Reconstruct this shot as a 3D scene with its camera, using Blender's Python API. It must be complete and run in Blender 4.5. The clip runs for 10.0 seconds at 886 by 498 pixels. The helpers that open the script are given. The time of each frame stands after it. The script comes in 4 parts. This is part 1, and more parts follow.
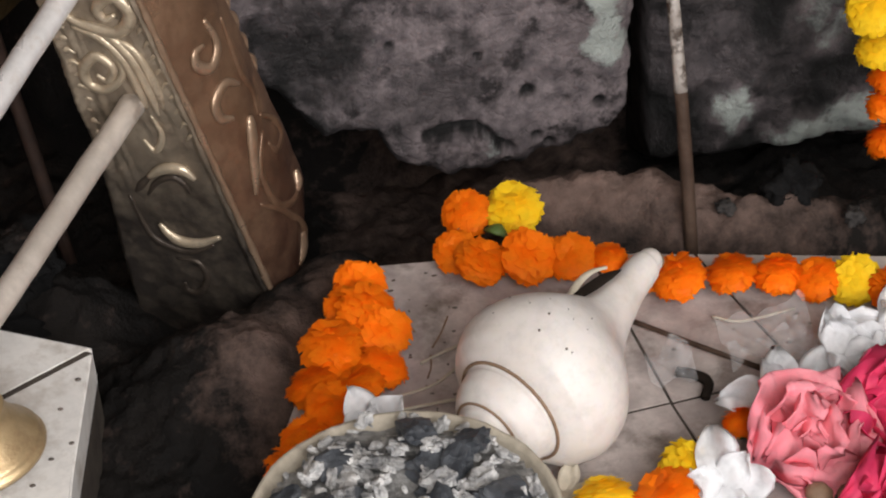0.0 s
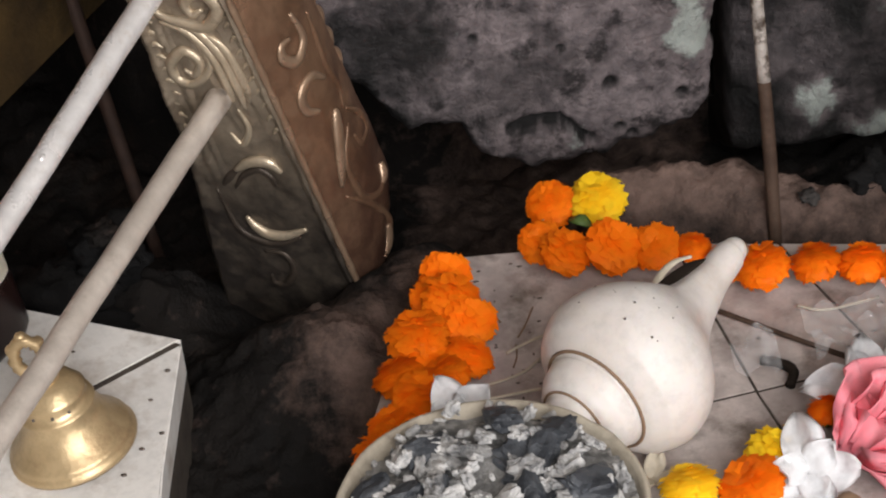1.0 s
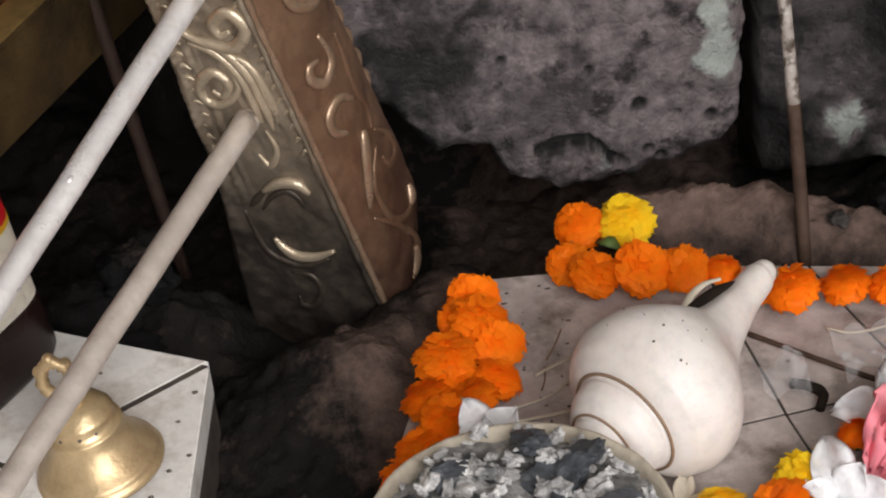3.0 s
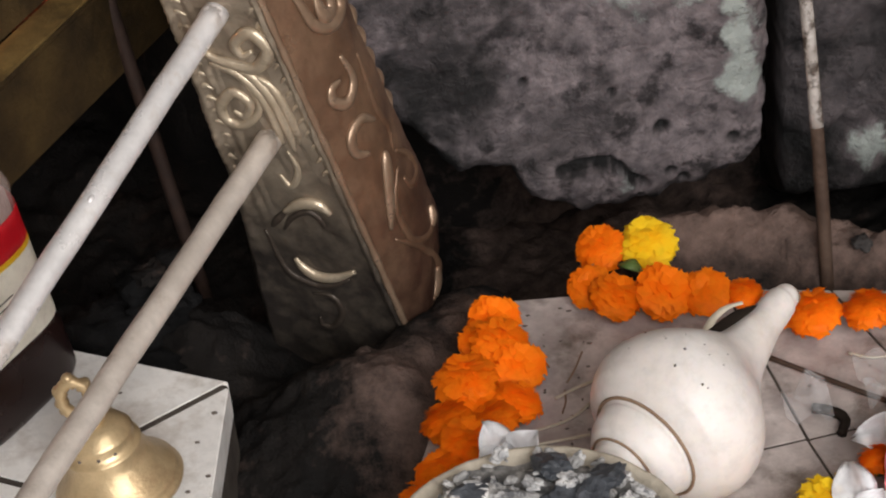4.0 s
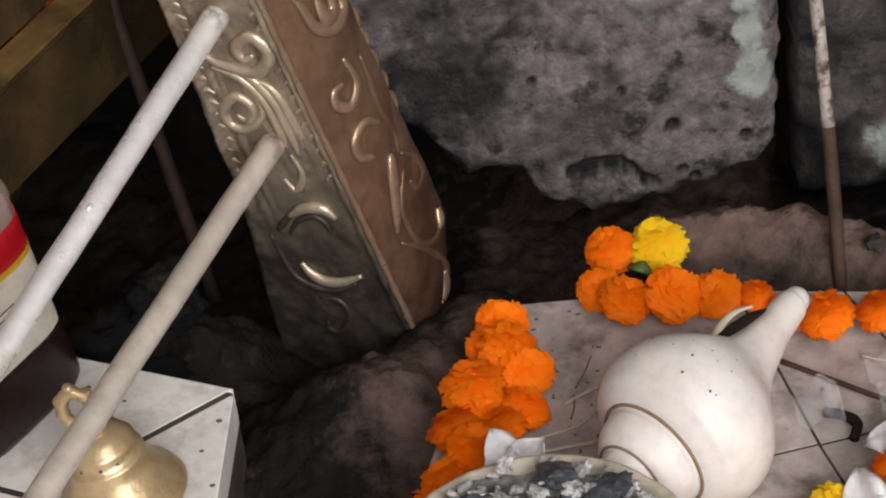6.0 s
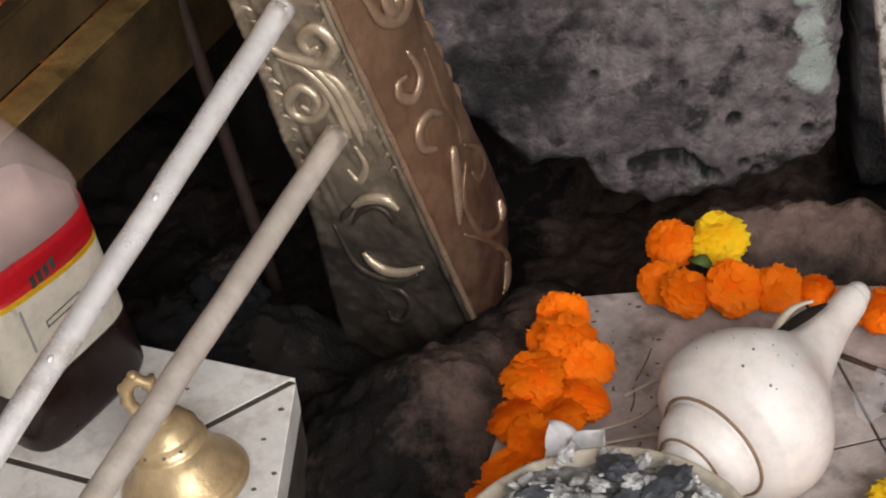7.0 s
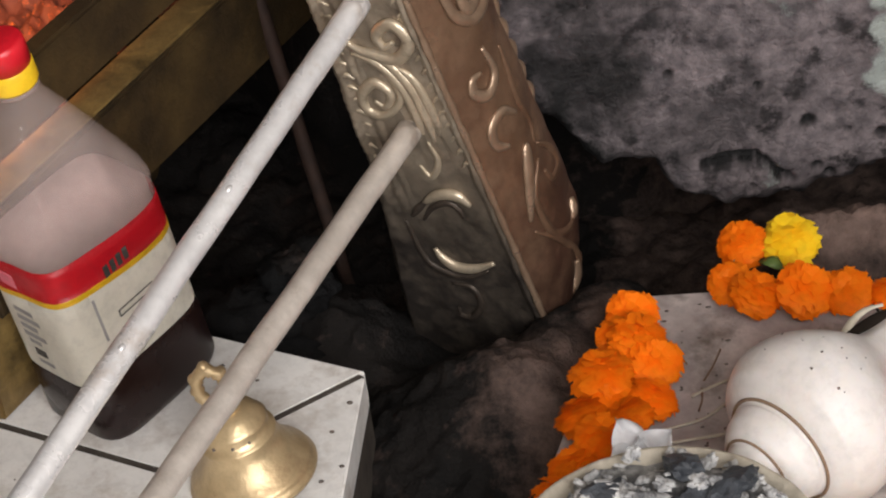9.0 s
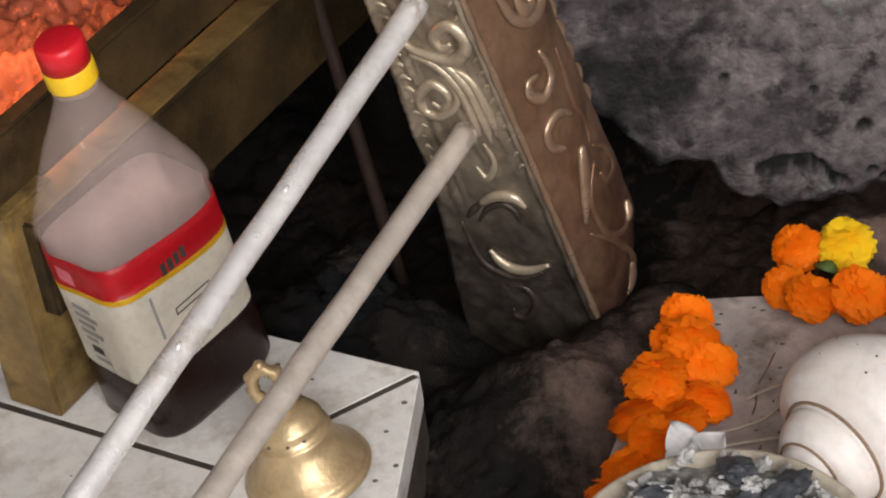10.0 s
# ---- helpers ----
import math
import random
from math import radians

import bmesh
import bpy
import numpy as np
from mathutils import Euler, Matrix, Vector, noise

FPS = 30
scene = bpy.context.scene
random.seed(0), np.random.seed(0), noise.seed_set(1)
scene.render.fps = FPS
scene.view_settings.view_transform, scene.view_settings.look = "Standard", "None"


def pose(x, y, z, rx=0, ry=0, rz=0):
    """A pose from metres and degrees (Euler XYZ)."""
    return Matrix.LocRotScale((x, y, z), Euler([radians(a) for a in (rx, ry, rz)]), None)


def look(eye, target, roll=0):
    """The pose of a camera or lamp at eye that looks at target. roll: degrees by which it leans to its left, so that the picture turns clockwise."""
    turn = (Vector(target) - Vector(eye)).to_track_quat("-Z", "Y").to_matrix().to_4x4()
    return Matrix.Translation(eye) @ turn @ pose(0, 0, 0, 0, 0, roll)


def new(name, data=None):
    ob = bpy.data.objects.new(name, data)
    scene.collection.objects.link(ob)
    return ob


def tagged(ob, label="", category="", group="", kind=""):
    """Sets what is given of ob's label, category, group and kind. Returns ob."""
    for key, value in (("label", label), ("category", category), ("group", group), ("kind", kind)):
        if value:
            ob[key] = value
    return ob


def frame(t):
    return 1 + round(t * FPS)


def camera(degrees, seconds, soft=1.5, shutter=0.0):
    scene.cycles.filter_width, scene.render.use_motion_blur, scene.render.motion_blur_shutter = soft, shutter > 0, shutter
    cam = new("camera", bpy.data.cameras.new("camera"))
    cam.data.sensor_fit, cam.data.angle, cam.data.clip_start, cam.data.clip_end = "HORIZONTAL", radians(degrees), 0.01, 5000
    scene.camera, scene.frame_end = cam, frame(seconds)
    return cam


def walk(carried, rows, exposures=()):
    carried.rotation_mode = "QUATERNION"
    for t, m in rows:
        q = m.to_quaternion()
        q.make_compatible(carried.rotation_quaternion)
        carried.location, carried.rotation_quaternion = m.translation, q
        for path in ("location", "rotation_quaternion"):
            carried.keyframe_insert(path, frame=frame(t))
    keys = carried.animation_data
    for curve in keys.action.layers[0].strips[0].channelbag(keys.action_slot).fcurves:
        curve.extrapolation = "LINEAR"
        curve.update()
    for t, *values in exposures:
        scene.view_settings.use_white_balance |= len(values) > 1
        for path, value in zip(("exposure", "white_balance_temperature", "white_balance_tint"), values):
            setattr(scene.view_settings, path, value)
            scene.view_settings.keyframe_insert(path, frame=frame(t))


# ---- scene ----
cam = camera(19.8, 10.0, soft=2.1)
PATH = [
    (0, (-0.04, -1.089, 0.896), (0.113, 0.473, -0.344), -4.7),
    (0.5, (-0.043, -1.093, 0.897), (0.069, 0.47, -0.345), -5.8),
    (1, (-0.045, -1.099, 0.899), (0.047, 0.471, -0.337), -6.4),
    (1.5, (-0.046, -1.104, 0.9), (0.035, 0.477, -0.323), -6.8),
    (2, (-0.045, -1.102, 0.9), (0.031, 0.482, -0.32), -7.0),
    (2.2, (-0.045, -1.102, 0.900), (0.0307, 0.482, -0.3199), -6.98),
    (3.3, (-0.045, -1.094, 0.897), (0.0269, 0.488, -0.3251), -6.72),
    (3.5, (-0.045, -1.094, 0.897), (0.023, 0.488, -0.324), -6.8),
    (4, (-0.045, -1.091, 0.897), (0.014, 0.501, -0.312), -6.7),
    (4.5, (-0.044, -1.081, 0.893), (0.017, 0.523, -0.3), -6.7),
    (5, (-0.037, -1.074, 0.893), (0.041, 0.531, -0.297), -6.8),
    (5.5, (-0.028, -1.07, 0.893), (0.037, 0.525, -0.312), -7.1),
    (6, (-0.027, -1.072, 0.894), (0.002, 0.515, -0.323), -7.8),
    (6.2, (-0.027, -1.072, 0.894), (-0.012, 0.515, -0.3283), -8.01),
    (7.3, (-0.032, -1.077, 0.903), (-0.0562, 0.509, -0.3182), -8.32),
    (7.5, (-0.032, -1.077, 0.903), (-0.064, 0.509, -0.315), -8.4),
    (8, (-0.033, -1.08, 0.905), (-0.074, 0.509, -0.309), -8.5),
    (8.5, (-0.029, -1.083, 0.906), (-0.084, 0.507, -0.306), -8.6),
    (9, (-0.029, -1.08, 0.904), (-0.102, 0.506, -0.312), -8.5),
    (9.5, (-0.03, -1.083, 0.902), (-0.127, 0.506, -0.309), -8.8),
    (10, (-0.031, -1.084, 0.907), (-0.144, 0.504, -0.303), -8.9),
]
walk(cam, [(t, look(eye, aim, roll)) for t, eye, aim, roll in PATH])

# ---- world and light: daylight lamp in an assumed opening behind the viewer, embers in the trough ----
world = bpy.data.worlds.new("world")
scene.world = world
world.use_nodes = True
wnt = world.node_tree
wbg = wnt.nodes["Background"]
wsky = wnt.nodes.new("ShaderNodeTexSky")
wsky.sky_type = 'NISHITA'
wsky.sun_disc = False
wsky.sun_elevation = radians(40)
wnt.links.new(wsky.outputs[0], wbg.inputs[0])
wbg.inputs[1].default_value = 0.08


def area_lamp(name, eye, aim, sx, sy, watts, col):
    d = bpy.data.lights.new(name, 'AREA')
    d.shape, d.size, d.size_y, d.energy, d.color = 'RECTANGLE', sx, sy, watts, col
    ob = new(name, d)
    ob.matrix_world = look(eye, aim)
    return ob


# area lamp added in an unseen opening behind the viewer
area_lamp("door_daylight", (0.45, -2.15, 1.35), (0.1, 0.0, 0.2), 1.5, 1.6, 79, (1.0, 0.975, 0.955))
ember_light = bpy.data.lights.new("ember_light", 'POINT')
ember_light.energy, ember_light.color, ember_light.shadow_soft_size = 0.8, (1.0, 0.36, 0.12), 0.03
new("ember_light", ember_light).location = (-0.335, 0.145, 0.172)


# ---- materials ----
def surf(name, c1, c2, scale=30.0, rough=0.6, metal=0.0, bump=0.3, fine=160.0, c3=None, c3_at=(0.62, 0.72), c3_scale=9.0,
         dist=0.002, rough_var=0.15, attr=None, attr_col=None, vary=0.0, coat=0.0, sss=0.0, spec=0.5, attr2=None, attr2_col=None, thin=0.0, rag=0.45, rag_scale=90.0, attr_at=(0.3, 0.75)):
    m = bpy.data.materials.new(name)
    m.use_nodes = True
    nt = m.node_tree
    p = nt.nodes["Principled BSDF"]
    tc = nt.nodes.new("ShaderNodeTexCoord")

    def tex(s, detail=6.0, r=0.6):
        n = nt.nodes.new("ShaderNodeTexNoise")
        n.inputs["Scale"].default_value, n.inputs["Detail"].default_value, n.inputs["Roughness"].default_value = s, detail, r
        nt.links.new(tc.outputs["Object"], n.inputs["Vector"])
        return n.outputs["Fac"]

    def ramp(src, a, b):
        n = nt.nodes.new("ShaderNodeMapRange")
        n.inputs["From Min"].default_value, n.inputs["From Max"].default_value = a, b
        nt.links.new(src, n.inputs["Value"])
        return n.outputs["Result"]

    def mixc(f, a, b):
        n = nt.nodes.new("ShaderNodeMix")
        n.data_type = 'RGBA'
        nt.links.new(f, n.inputs[0])
        for k, v in ((6, a), (7, b)):
            if isinstance(v, tuple):
                n.inputs[k].default_value = (*v, 1)
            else:
                nt.links.new(v, n.inputs[k])
        return n.outputs[2]

    big, small = tex(scale), tex(fine, 4.0, 0.7)
    col = mixc(ramp(big, 0.35, 0.65), c1, c2)
    half = tuple(0.5 * (a + b) * 0.7 for a, b in zip(c1, c2))
    grain = nt.nodes.new("ShaderNodeMath")
    grain.operation = 'MULTIPLY'
    nt.links.new(ramp(small, 0.45, 0.75), grain.inputs[0])
    grain.inputs[1].default_value = 0.55
    col = mixc(grain.outputs[0], col, half)
    if c3 is not None:
        col = mixc(ramp(tex(c3_scale, 8.0, 0.68), *c3_at), col, c3)
    if attr:
        a = nt.nodes.new("ShaderNodeAttribute")
        a.attribute_name = attr
        add = nt.nodes.new("ShaderNodeMath")
        add.operation = 'ADD'
        nt.links.new(a.outputs["Fac"], add.inputs[0])
        ragged = nt.nodes.new("ShaderNodeMapRange")
        ragged.inputs["To Min"].default_value, ragged.inputs["To Max"].default_value = -rag, rag
        ragged.inputs["From Min"].default_value, ragged.inputs["From Max"].default_value = 0.3, 0.7
        nt.links.new(tex(rag_scale, 6.0, 0.7), ragged.inputs["Value"])
        nt.links.new(ragged.outputs["Result"], add.inputs[1])
        col = mixc(ramp(add.outputs[0], *attr_at), col, attr_col)
    if attr2:
        a = nt.nodes.new("ShaderNodeAttribute")
        a.attribute_name = attr2
        col = mixc(ramp(a.outputs["Fac"], 0.0, 1.0), col, attr2_col)
    if vary:
        oi = nt.nodes.new("ShaderNodeObjectInfo")
        hsv = nt.nodes.new("ShaderNodeHueSaturation")
        mr = nt.nodes.new("ShaderNodeMapRange")
        mr.inputs["To Min"].default_value, mr.inputs["To Max"].default_value = 1 - vary, 1 + vary
        nt.links.new(oi.outputs["Random"], mr.inputs["Value"])
        nt.links.new(mr.outputs["Result"], hsv.inputs["Value"])
        nt.links.new(col, hsv.inputs["Color"])
        col = hsv.outputs["Color"]
    nt.links.new(col, p.inputs["Base Color"])
    rr = nt.nodes.new("ShaderNodeMapRange")
    rr.inputs["To Min"].default_value, rr.inputs["To Max"].default_value = max(0.03, rough - rough_var), min(1, rough + rough_var)
    nt.links.new(big, rr.inputs["Value"])
    nt.links.new(rr.outputs["Result"], p.inputs["Roughness"])
    p.inputs["Metallic"].default_value = metal
    p.inputs["Coat Weight"].default_value = coat
    p.inputs["Specular IOR Level"].default_value = spec
    if sss:
        p.inputs["Subsurface Weight"].default_value = sss
        p.inputs["Subsurface Radius"].default_value = (0.004, 0.002, 0.001)
        p.inputs["Subsurface Scale"].default_value = 1.0
    if bump:
        b = nt.nodes.new("ShaderNodeBump")
        b.inputs["Strength"].default_value, b.inputs["Distance"].default_value = bump, dist
        mx = nt.nodes.new("ShaderNodeMath")
        mx.operation = 'ADD'
        nt.links.new(big, mx.inputs[0])
        nt.links.new(small, mx.inputs[1])
        nt.links.new(mx.outputs[0], b.inputs["Height"])
        nt.links.new(b.outputs["Normal"], p.inputs["Normal"])
    if thin:
        tr = nt.nodes.new("ShaderNodeBsdfTranslucent")
        ms = nt.nodes.new("ShaderNodeMixShader")
        ms.inputs[0].default_value = thin
        nt.links.new(col, tr.inputs["Color"])
        nt.links.new(p.outputs[0], ms.inputs[1])
        nt.links.new(tr.outputs[0], ms.inputs[2])
        nt.links.new(ms.outputs[0], nt.nodes["Material Output"].inputs["Surface"])
    return m


M_MARBLE = surf("worn_marble", (0.60, 0.53, 0.50), (0.33, 0.28, 0.265), 30, 0.36, bump=0.3, fine=150, c3=(0.15, 0.12, 0.10), c3_at=(0.52, 0.70), c3_scale=24, rough_var=0.24)
M_LEDGE = surf("white_marble", (0.88, 0.85, 0.82), (0.70, 0.68, 0.66), 13, 0.36, bump=0.12, fine=140, c3=(0.42, 0.36, 0.31), c3_at=(0.50, 0.72), c3_scale=24)
M_GROUT = surf("dark_joint_core", (0.05, 0.04, 0.036), (0.08, 0.068, 0.056), 60, 0.95, spec=0.1)
M_SOOT_SHADE = surf("sooty_shaded_rock", (0.0065, 0.0058, 0.0055), (0.014, 0.0115, 0.0102), 18, 0.82, bump=1.0, fine=190, c3=(0.046, 0.033, 0.026), c3_at=(0.54, 0.80), c3_scale=13, dist=0.0026, attr="tone", attr_col=(0.185, 0.125, 0.104), spec=0.15, rough_var=0.2, rag=0.30, rag_scale=60, attr_at=(0.12, 1.05))
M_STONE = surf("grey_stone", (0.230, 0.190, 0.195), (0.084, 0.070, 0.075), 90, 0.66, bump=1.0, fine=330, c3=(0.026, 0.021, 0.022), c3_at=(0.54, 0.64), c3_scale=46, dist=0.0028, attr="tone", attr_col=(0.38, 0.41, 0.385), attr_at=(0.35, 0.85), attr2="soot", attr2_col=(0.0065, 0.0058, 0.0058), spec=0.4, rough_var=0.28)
M_VOID = surf("near_black_cave_rock", (0.0035, 0.0035, 0.0038), (0.008, 0.0072, 0.007), 14, 0.85, bump=0.8, fine=80, dist=0.004, spec=0.15)
M_SHELL = surf("conch_shell", (0.66, 0.60, 0.56), (0.72, 0.68, 0.66), 14, 0.45, bump=0.14, fine=90, c3=(0.54, 0.42, 0.335), c3_at=(0.55, 0.80), c3_scale=18, coat=0.05, sss=0.1, spec=0.35)
M_SHELL_DARK = surf("shell_seam_brown", (0.28, 0.18, 0.11), (0.18, 0.11, 0.07), 40, 0.7)
M_SPECK = surf("dark_speck", (0.10, 0.08, 0.07), (0.16, 0.13, 0.11), 40, 0.8, bump=0)
M_ORANGE = surf("orange_petals", (1.0, 0.185, 0.004), (1.0, 0.25, 0.008), 60, 0.55, bump=0.08, c3=(0.88, 0.12, 0.003), c3_at=(0.58, 0.82), c3_scale=80, spec=0.12, vary=0.10, thin=0.22)
M_YELLOW = surf("yellow_petals", (1.0, 0.60, 0.012), (1.0, 0.70, 0.03), 60, 0.55, bump=0.08, c3=(0.92, 0.45, 0.01), c3_at=(0.62, 0.80), c3_scale=70, spec=0.12, vary=0.06, thin=0.2)
M_PINK = surf("pink_petals", (0.96, 0.30, 0.37), (0.98, 0.42, 0.47), 40, 0.5, bump=0.15, c3=(0.86, 0.13, 0.21), c3_at=(0.58, 0.75), c3_scale=40, thin=0.3, spec=0.2)
M_MAGENTA = surf("magenta_petals", (0.70, 0.03, 0.11), (0.80, 0.08, 0.18), 40, 0.5, bump=0.15, thin=0.2, spec=0.2)
M_WHITE = surf("white_petals", (0.97, 0.97, 0.98), (0.95, 0.95, 0.97), 40, 0.5, bump=0.12, thin=0.42, spec=0.2)
M_GREEN = surf("green_calyx", (0.06, 0.11, 0.02), (0.11, 0.17, 0.04), 60, 0.55)
M_THREAD = surf("cotton_thread", (0.5, 0.4, 0.25), (0.4, 0.3, 0.2), 90, 0.9)
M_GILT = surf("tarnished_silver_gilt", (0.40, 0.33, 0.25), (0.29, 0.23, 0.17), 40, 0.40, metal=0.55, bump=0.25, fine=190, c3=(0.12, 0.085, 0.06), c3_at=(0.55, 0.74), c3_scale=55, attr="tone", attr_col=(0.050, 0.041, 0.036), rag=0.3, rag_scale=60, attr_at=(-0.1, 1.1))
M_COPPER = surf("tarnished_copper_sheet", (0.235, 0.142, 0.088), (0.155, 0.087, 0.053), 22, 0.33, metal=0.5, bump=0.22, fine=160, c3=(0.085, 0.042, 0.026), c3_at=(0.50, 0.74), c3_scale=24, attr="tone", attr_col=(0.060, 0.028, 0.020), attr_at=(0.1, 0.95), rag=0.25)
M_SCROLL = surf("rubbed_silver_relief", (0.62, 0.52, 0.39), (0.48, 0.39, 0.28), 50, 0.38, metal=0.6, bump=0.3, fine=230, c3=(0.22, 0.16, 0.11), c3_at=(0.58, 0.75), c3_scale=60)
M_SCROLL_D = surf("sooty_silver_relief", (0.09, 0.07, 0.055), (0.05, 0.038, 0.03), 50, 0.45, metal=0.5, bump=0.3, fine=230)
M_SCROLL_C = surf("rubbed_highlit_copper_relief", (0.40, 0.28, 0.195), (0.29, 0.19, 0.125), 50, 0.30, metal=0.6, bump=0.2, fine=230)
M_ROD = surf("dull_steel_tube", (0.60, 0.535, 0.48), (0.44, 0.385, 0.34), 46, 0.45, metal=0.2, bump=0.3, fine=170, c3=(0.25, 0.19, 0.15), c3_at=(0.56, 0.74), c3_scale=34)
M_ROD_B = surf("bright_steel_tube", (0.82, 0.80, 0.80), (0.66, 0.64, 0.64), 34, 0.28, metal=0.35, bump=0.2, fine=170, c3=(0.44, 0.36, 0.30), c3_at=(0.56, 0.76), c3_scale=26)
M_STICK = surf("rusty_rod", (0.085, 0.054, 0.039), (0.045, 0.027, 0.019), 60, 0.7, metal=0.1, bump=0.5, fine=220, c3=(0.24, 0.19, 0.165), c3_at=(0.60, 0.74), c3_scale=40, spec=0.2)
M_STICK_PALE = surf("pale_rod_sheen", (0.44, 0.40, 0.37), (0.28, 0.245, 0.22), 70, 0.5, bump=0.5, fine=220, c3=(0.055, 0.038, 0.028), c3_at=(0.47, 0.58), c3_scale=75)
M_DARKROD = surf("brown_iron_rod", (0.07, 0.04, 0.03), (0.04, 0.025, 0.02), 50, 0.6, metal=0.3)
M_BRASS = surf("worn_brass", (0.64, 0.49, 0.29), (0.50, 0.36, 0.20), 30, 0.36, metal=0.62, bump=0.25, fine=200, c3=(0.33, 0.20, 0.11), c3_at=(0.55, 0.76), c3_scale=34)
M_BRASS_OLD = surf("old_brass_sheet", (0.108, 0.068, 0.027), (0.050, 0.031, 0.014), 22, 0.50, metal=0.35, bump=0.5, fine=120, c3=(0.018, 0.012, 0.007), c3_at=(0.48, 0.68), c3_scale=17)
# brighter copy of the old brass: rubbed patches plus light put into the colour
M_BRASS_LIT = surf("rubbed_lit_brass_sheet", (0.36, 0.24, 0.085), (0.17, 0.108, 0.042), 30, 0.42, metal=0.4, bump=0.4, fine=120, c3=(0.065, 0.042, 0.02), c3_at=(0.52, 0.70), c3_scale=24)
M_BOWL = surf("ash_grey_clay", (0.52, 0.46, 0.37), (0.38, 0.33, 0.26), 40, 0.75, bump=0.5, fine=180, c3=(0.20, 0.165, 0.14), c3_at=(0.60, 0.72), c3_scale=40)
M_COAL = surf("charcoal", (0.024, 0.027, 0.033), (0.085, 0.092, 0.105), 60, 0.45, bump=0.7, fine=260, vary=0.35)
M_ASH = surf("white_ash", (0.66, 0.645, 0.63), (0.24, 0.24, 0.245), 90, 0.9, bump=0.9, fine=300, c3=(0.10, 0.10, 0.105), c3_at=(0.54, 0.64), c3_scale=110, vary=0.3)
M_RED = surf("red_plastic", (0.68, 0.012, 0.025), (0.58, 0.01, 0.02), 30, 0.35, bump=0.05)
M_CAPYEL = surf("yellow_plastic", (0.88, 0.56, 0.02), (0.8, 0.48, 0.015), 30, 0.4, bump=0.05)
M_CREAM_PINK = surf("label_back_paper", (0.80, 0.60, 0.56), (0.74, 0.54, 0.50), 20, 0.6, bump=0.08)
M_CINDER = surf("cinder_bed", (0.36, 0.35, 0.34), (0.09, 0.09, 0.09), 110, 0.9, bump=0.9, fine=300, c3=(0.6, 0.58, 0.56), c3_at=(0.55, 0.68), c3_scale=80)
M_FACET = surf("grey_rock", (0.060, 0.053, 0.050), (0.030, 0.027, 0.026), 40, 0.8, bump=0.5, spec=0.2)
M_CREAM = surf("cream_label_paper", (0.84, 0.80, 0.70), (0.78, 0.73, 0.63), 20, 0.5, bump=0.08, fine=150)
M_INK = surf("dark_print", (0.05, 0.045, 0.04), (0.09, 0.08, 0.07), 60, 0.6, bump=0)
M_GREYINK = surf("grey_print", (0.36, 0.34, 0.33), (0.45, 0.42, 0.4), 60, 0.6, bump=0)
M_LIQUID = surf("dark_syrup", (0.014, 0.006, 0.005), (0.010, 0.004, 0.004), 20, 0.28, bump=0.03, spec=0.35)
M_TWIG = surf("dark_twig", (0.012, 0.009, 0.007), (0.025, 0.018, 0.014), 60, 0.8, spec=0.1)
M_LEAF = surf("dry_leaf", (0.58, 0.52, 0.42), (0.46, 0.40, 0.31), 40, 0.6)
# pale plaster for the unseen room, brightened to bounce fill light
M_PLASTER = surf("bounce_plaster", (0.58, 0.53, 0.48), (0.46, 0.42, 0.38), 3, 0.85, fine=40)


def clear(name, col, alpha, rough):
    m = bpy.data.materials.new(name)
    m.use_nodes = True
    nt = m.node_tree
    p = nt.nodes["Principled BSDF"]
    p.inputs["Base Color"].default_value = (*col, 1)
    p.inputs["Roughness"].default_value = rough
    n = nt.nodes.new("ShaderNodeTexNoise")
    n.inputs["Scale"].default_value = 25
    r = nt.nodes.new("ShaderNodeMapRange")
    r.inputs["To Min"].default_value, r.inputs["To Max"].default_value = alpha - 0.10, alpha + 0.10
    tc = nt.nodes.new("ShaderNodeTexCoord")
    nt.links.new(tc.outputs["Object"], n.inputs["Vector"])
    nt.links.new(n.outputs["Fac"], r.inputs["Value"])
    nt.links.new(r.outputs["Result"], p.inputs["Alpha"])
    return m


M_PET = clear("cloudy_plastic", (0.62, 0.49, 0.46), 0.19, 0.07)
M_WRAP = clear("clear_wrapper", (0.9, 0.9, 0.92), 0.19, 0.06)

M_EMBER = bpy.data.materials.new("glowing_embers")
M_EMBER.use_nodes = True
_nt = M_EMBER.node_tree
_p = _nt.nodes["Principled BSDF"]
_tc = _nt.nodes.new("ShaderNodeTexCoord")
_n = _nt.nodes.new("ShaderNodeTexNoise")
_n.inputs["Scale"].default_value, _n.inputs["Detail"].default_value = 210, 9
_nt.links.new(_tc.outputs["Object"], _n.inputs["Vector"])
_r = _nt.nodes.new("ShaderNodeValToRGB")
_r.color_ramp.elements[0].position, _r.color_ramp.elements[0].color = 0.58, (0.012, 0.002, 0.001, 1)
_r.color_ramp.elements[1].position, _r.color_ramp.elements[1].color = 0.76, (1.0, 0.16, 0.02, 1)
_nt.links.new(_n.outputs["Fac"], _r.inputs["Fac"])
_nt.links.new(_r.outputs["Color"], _p.inputs["Emission Color"])
_p.inputs["Emission Strength"].default_value = 0.75
_p.inputs["Base Color"].default_value = (0.14, 0.045, 0.028, 1)
_p.inputs["Roughness"].default_value = 0.7


# ---- mesh helpers ----
def mesh_ob(name, bm, material, smooth=True):
    me = bpy.data.meshes.new(name)
    bm.normal_update()
    bm.to_mesh(me)
    bm.free()
    for m in (material if isinstance(material, (list, tuple)) else [material]):
        me.materials.append(m)
    if smooth:
        for p in me.polygons:
            p.use_smooth = True
    return new(name, me)


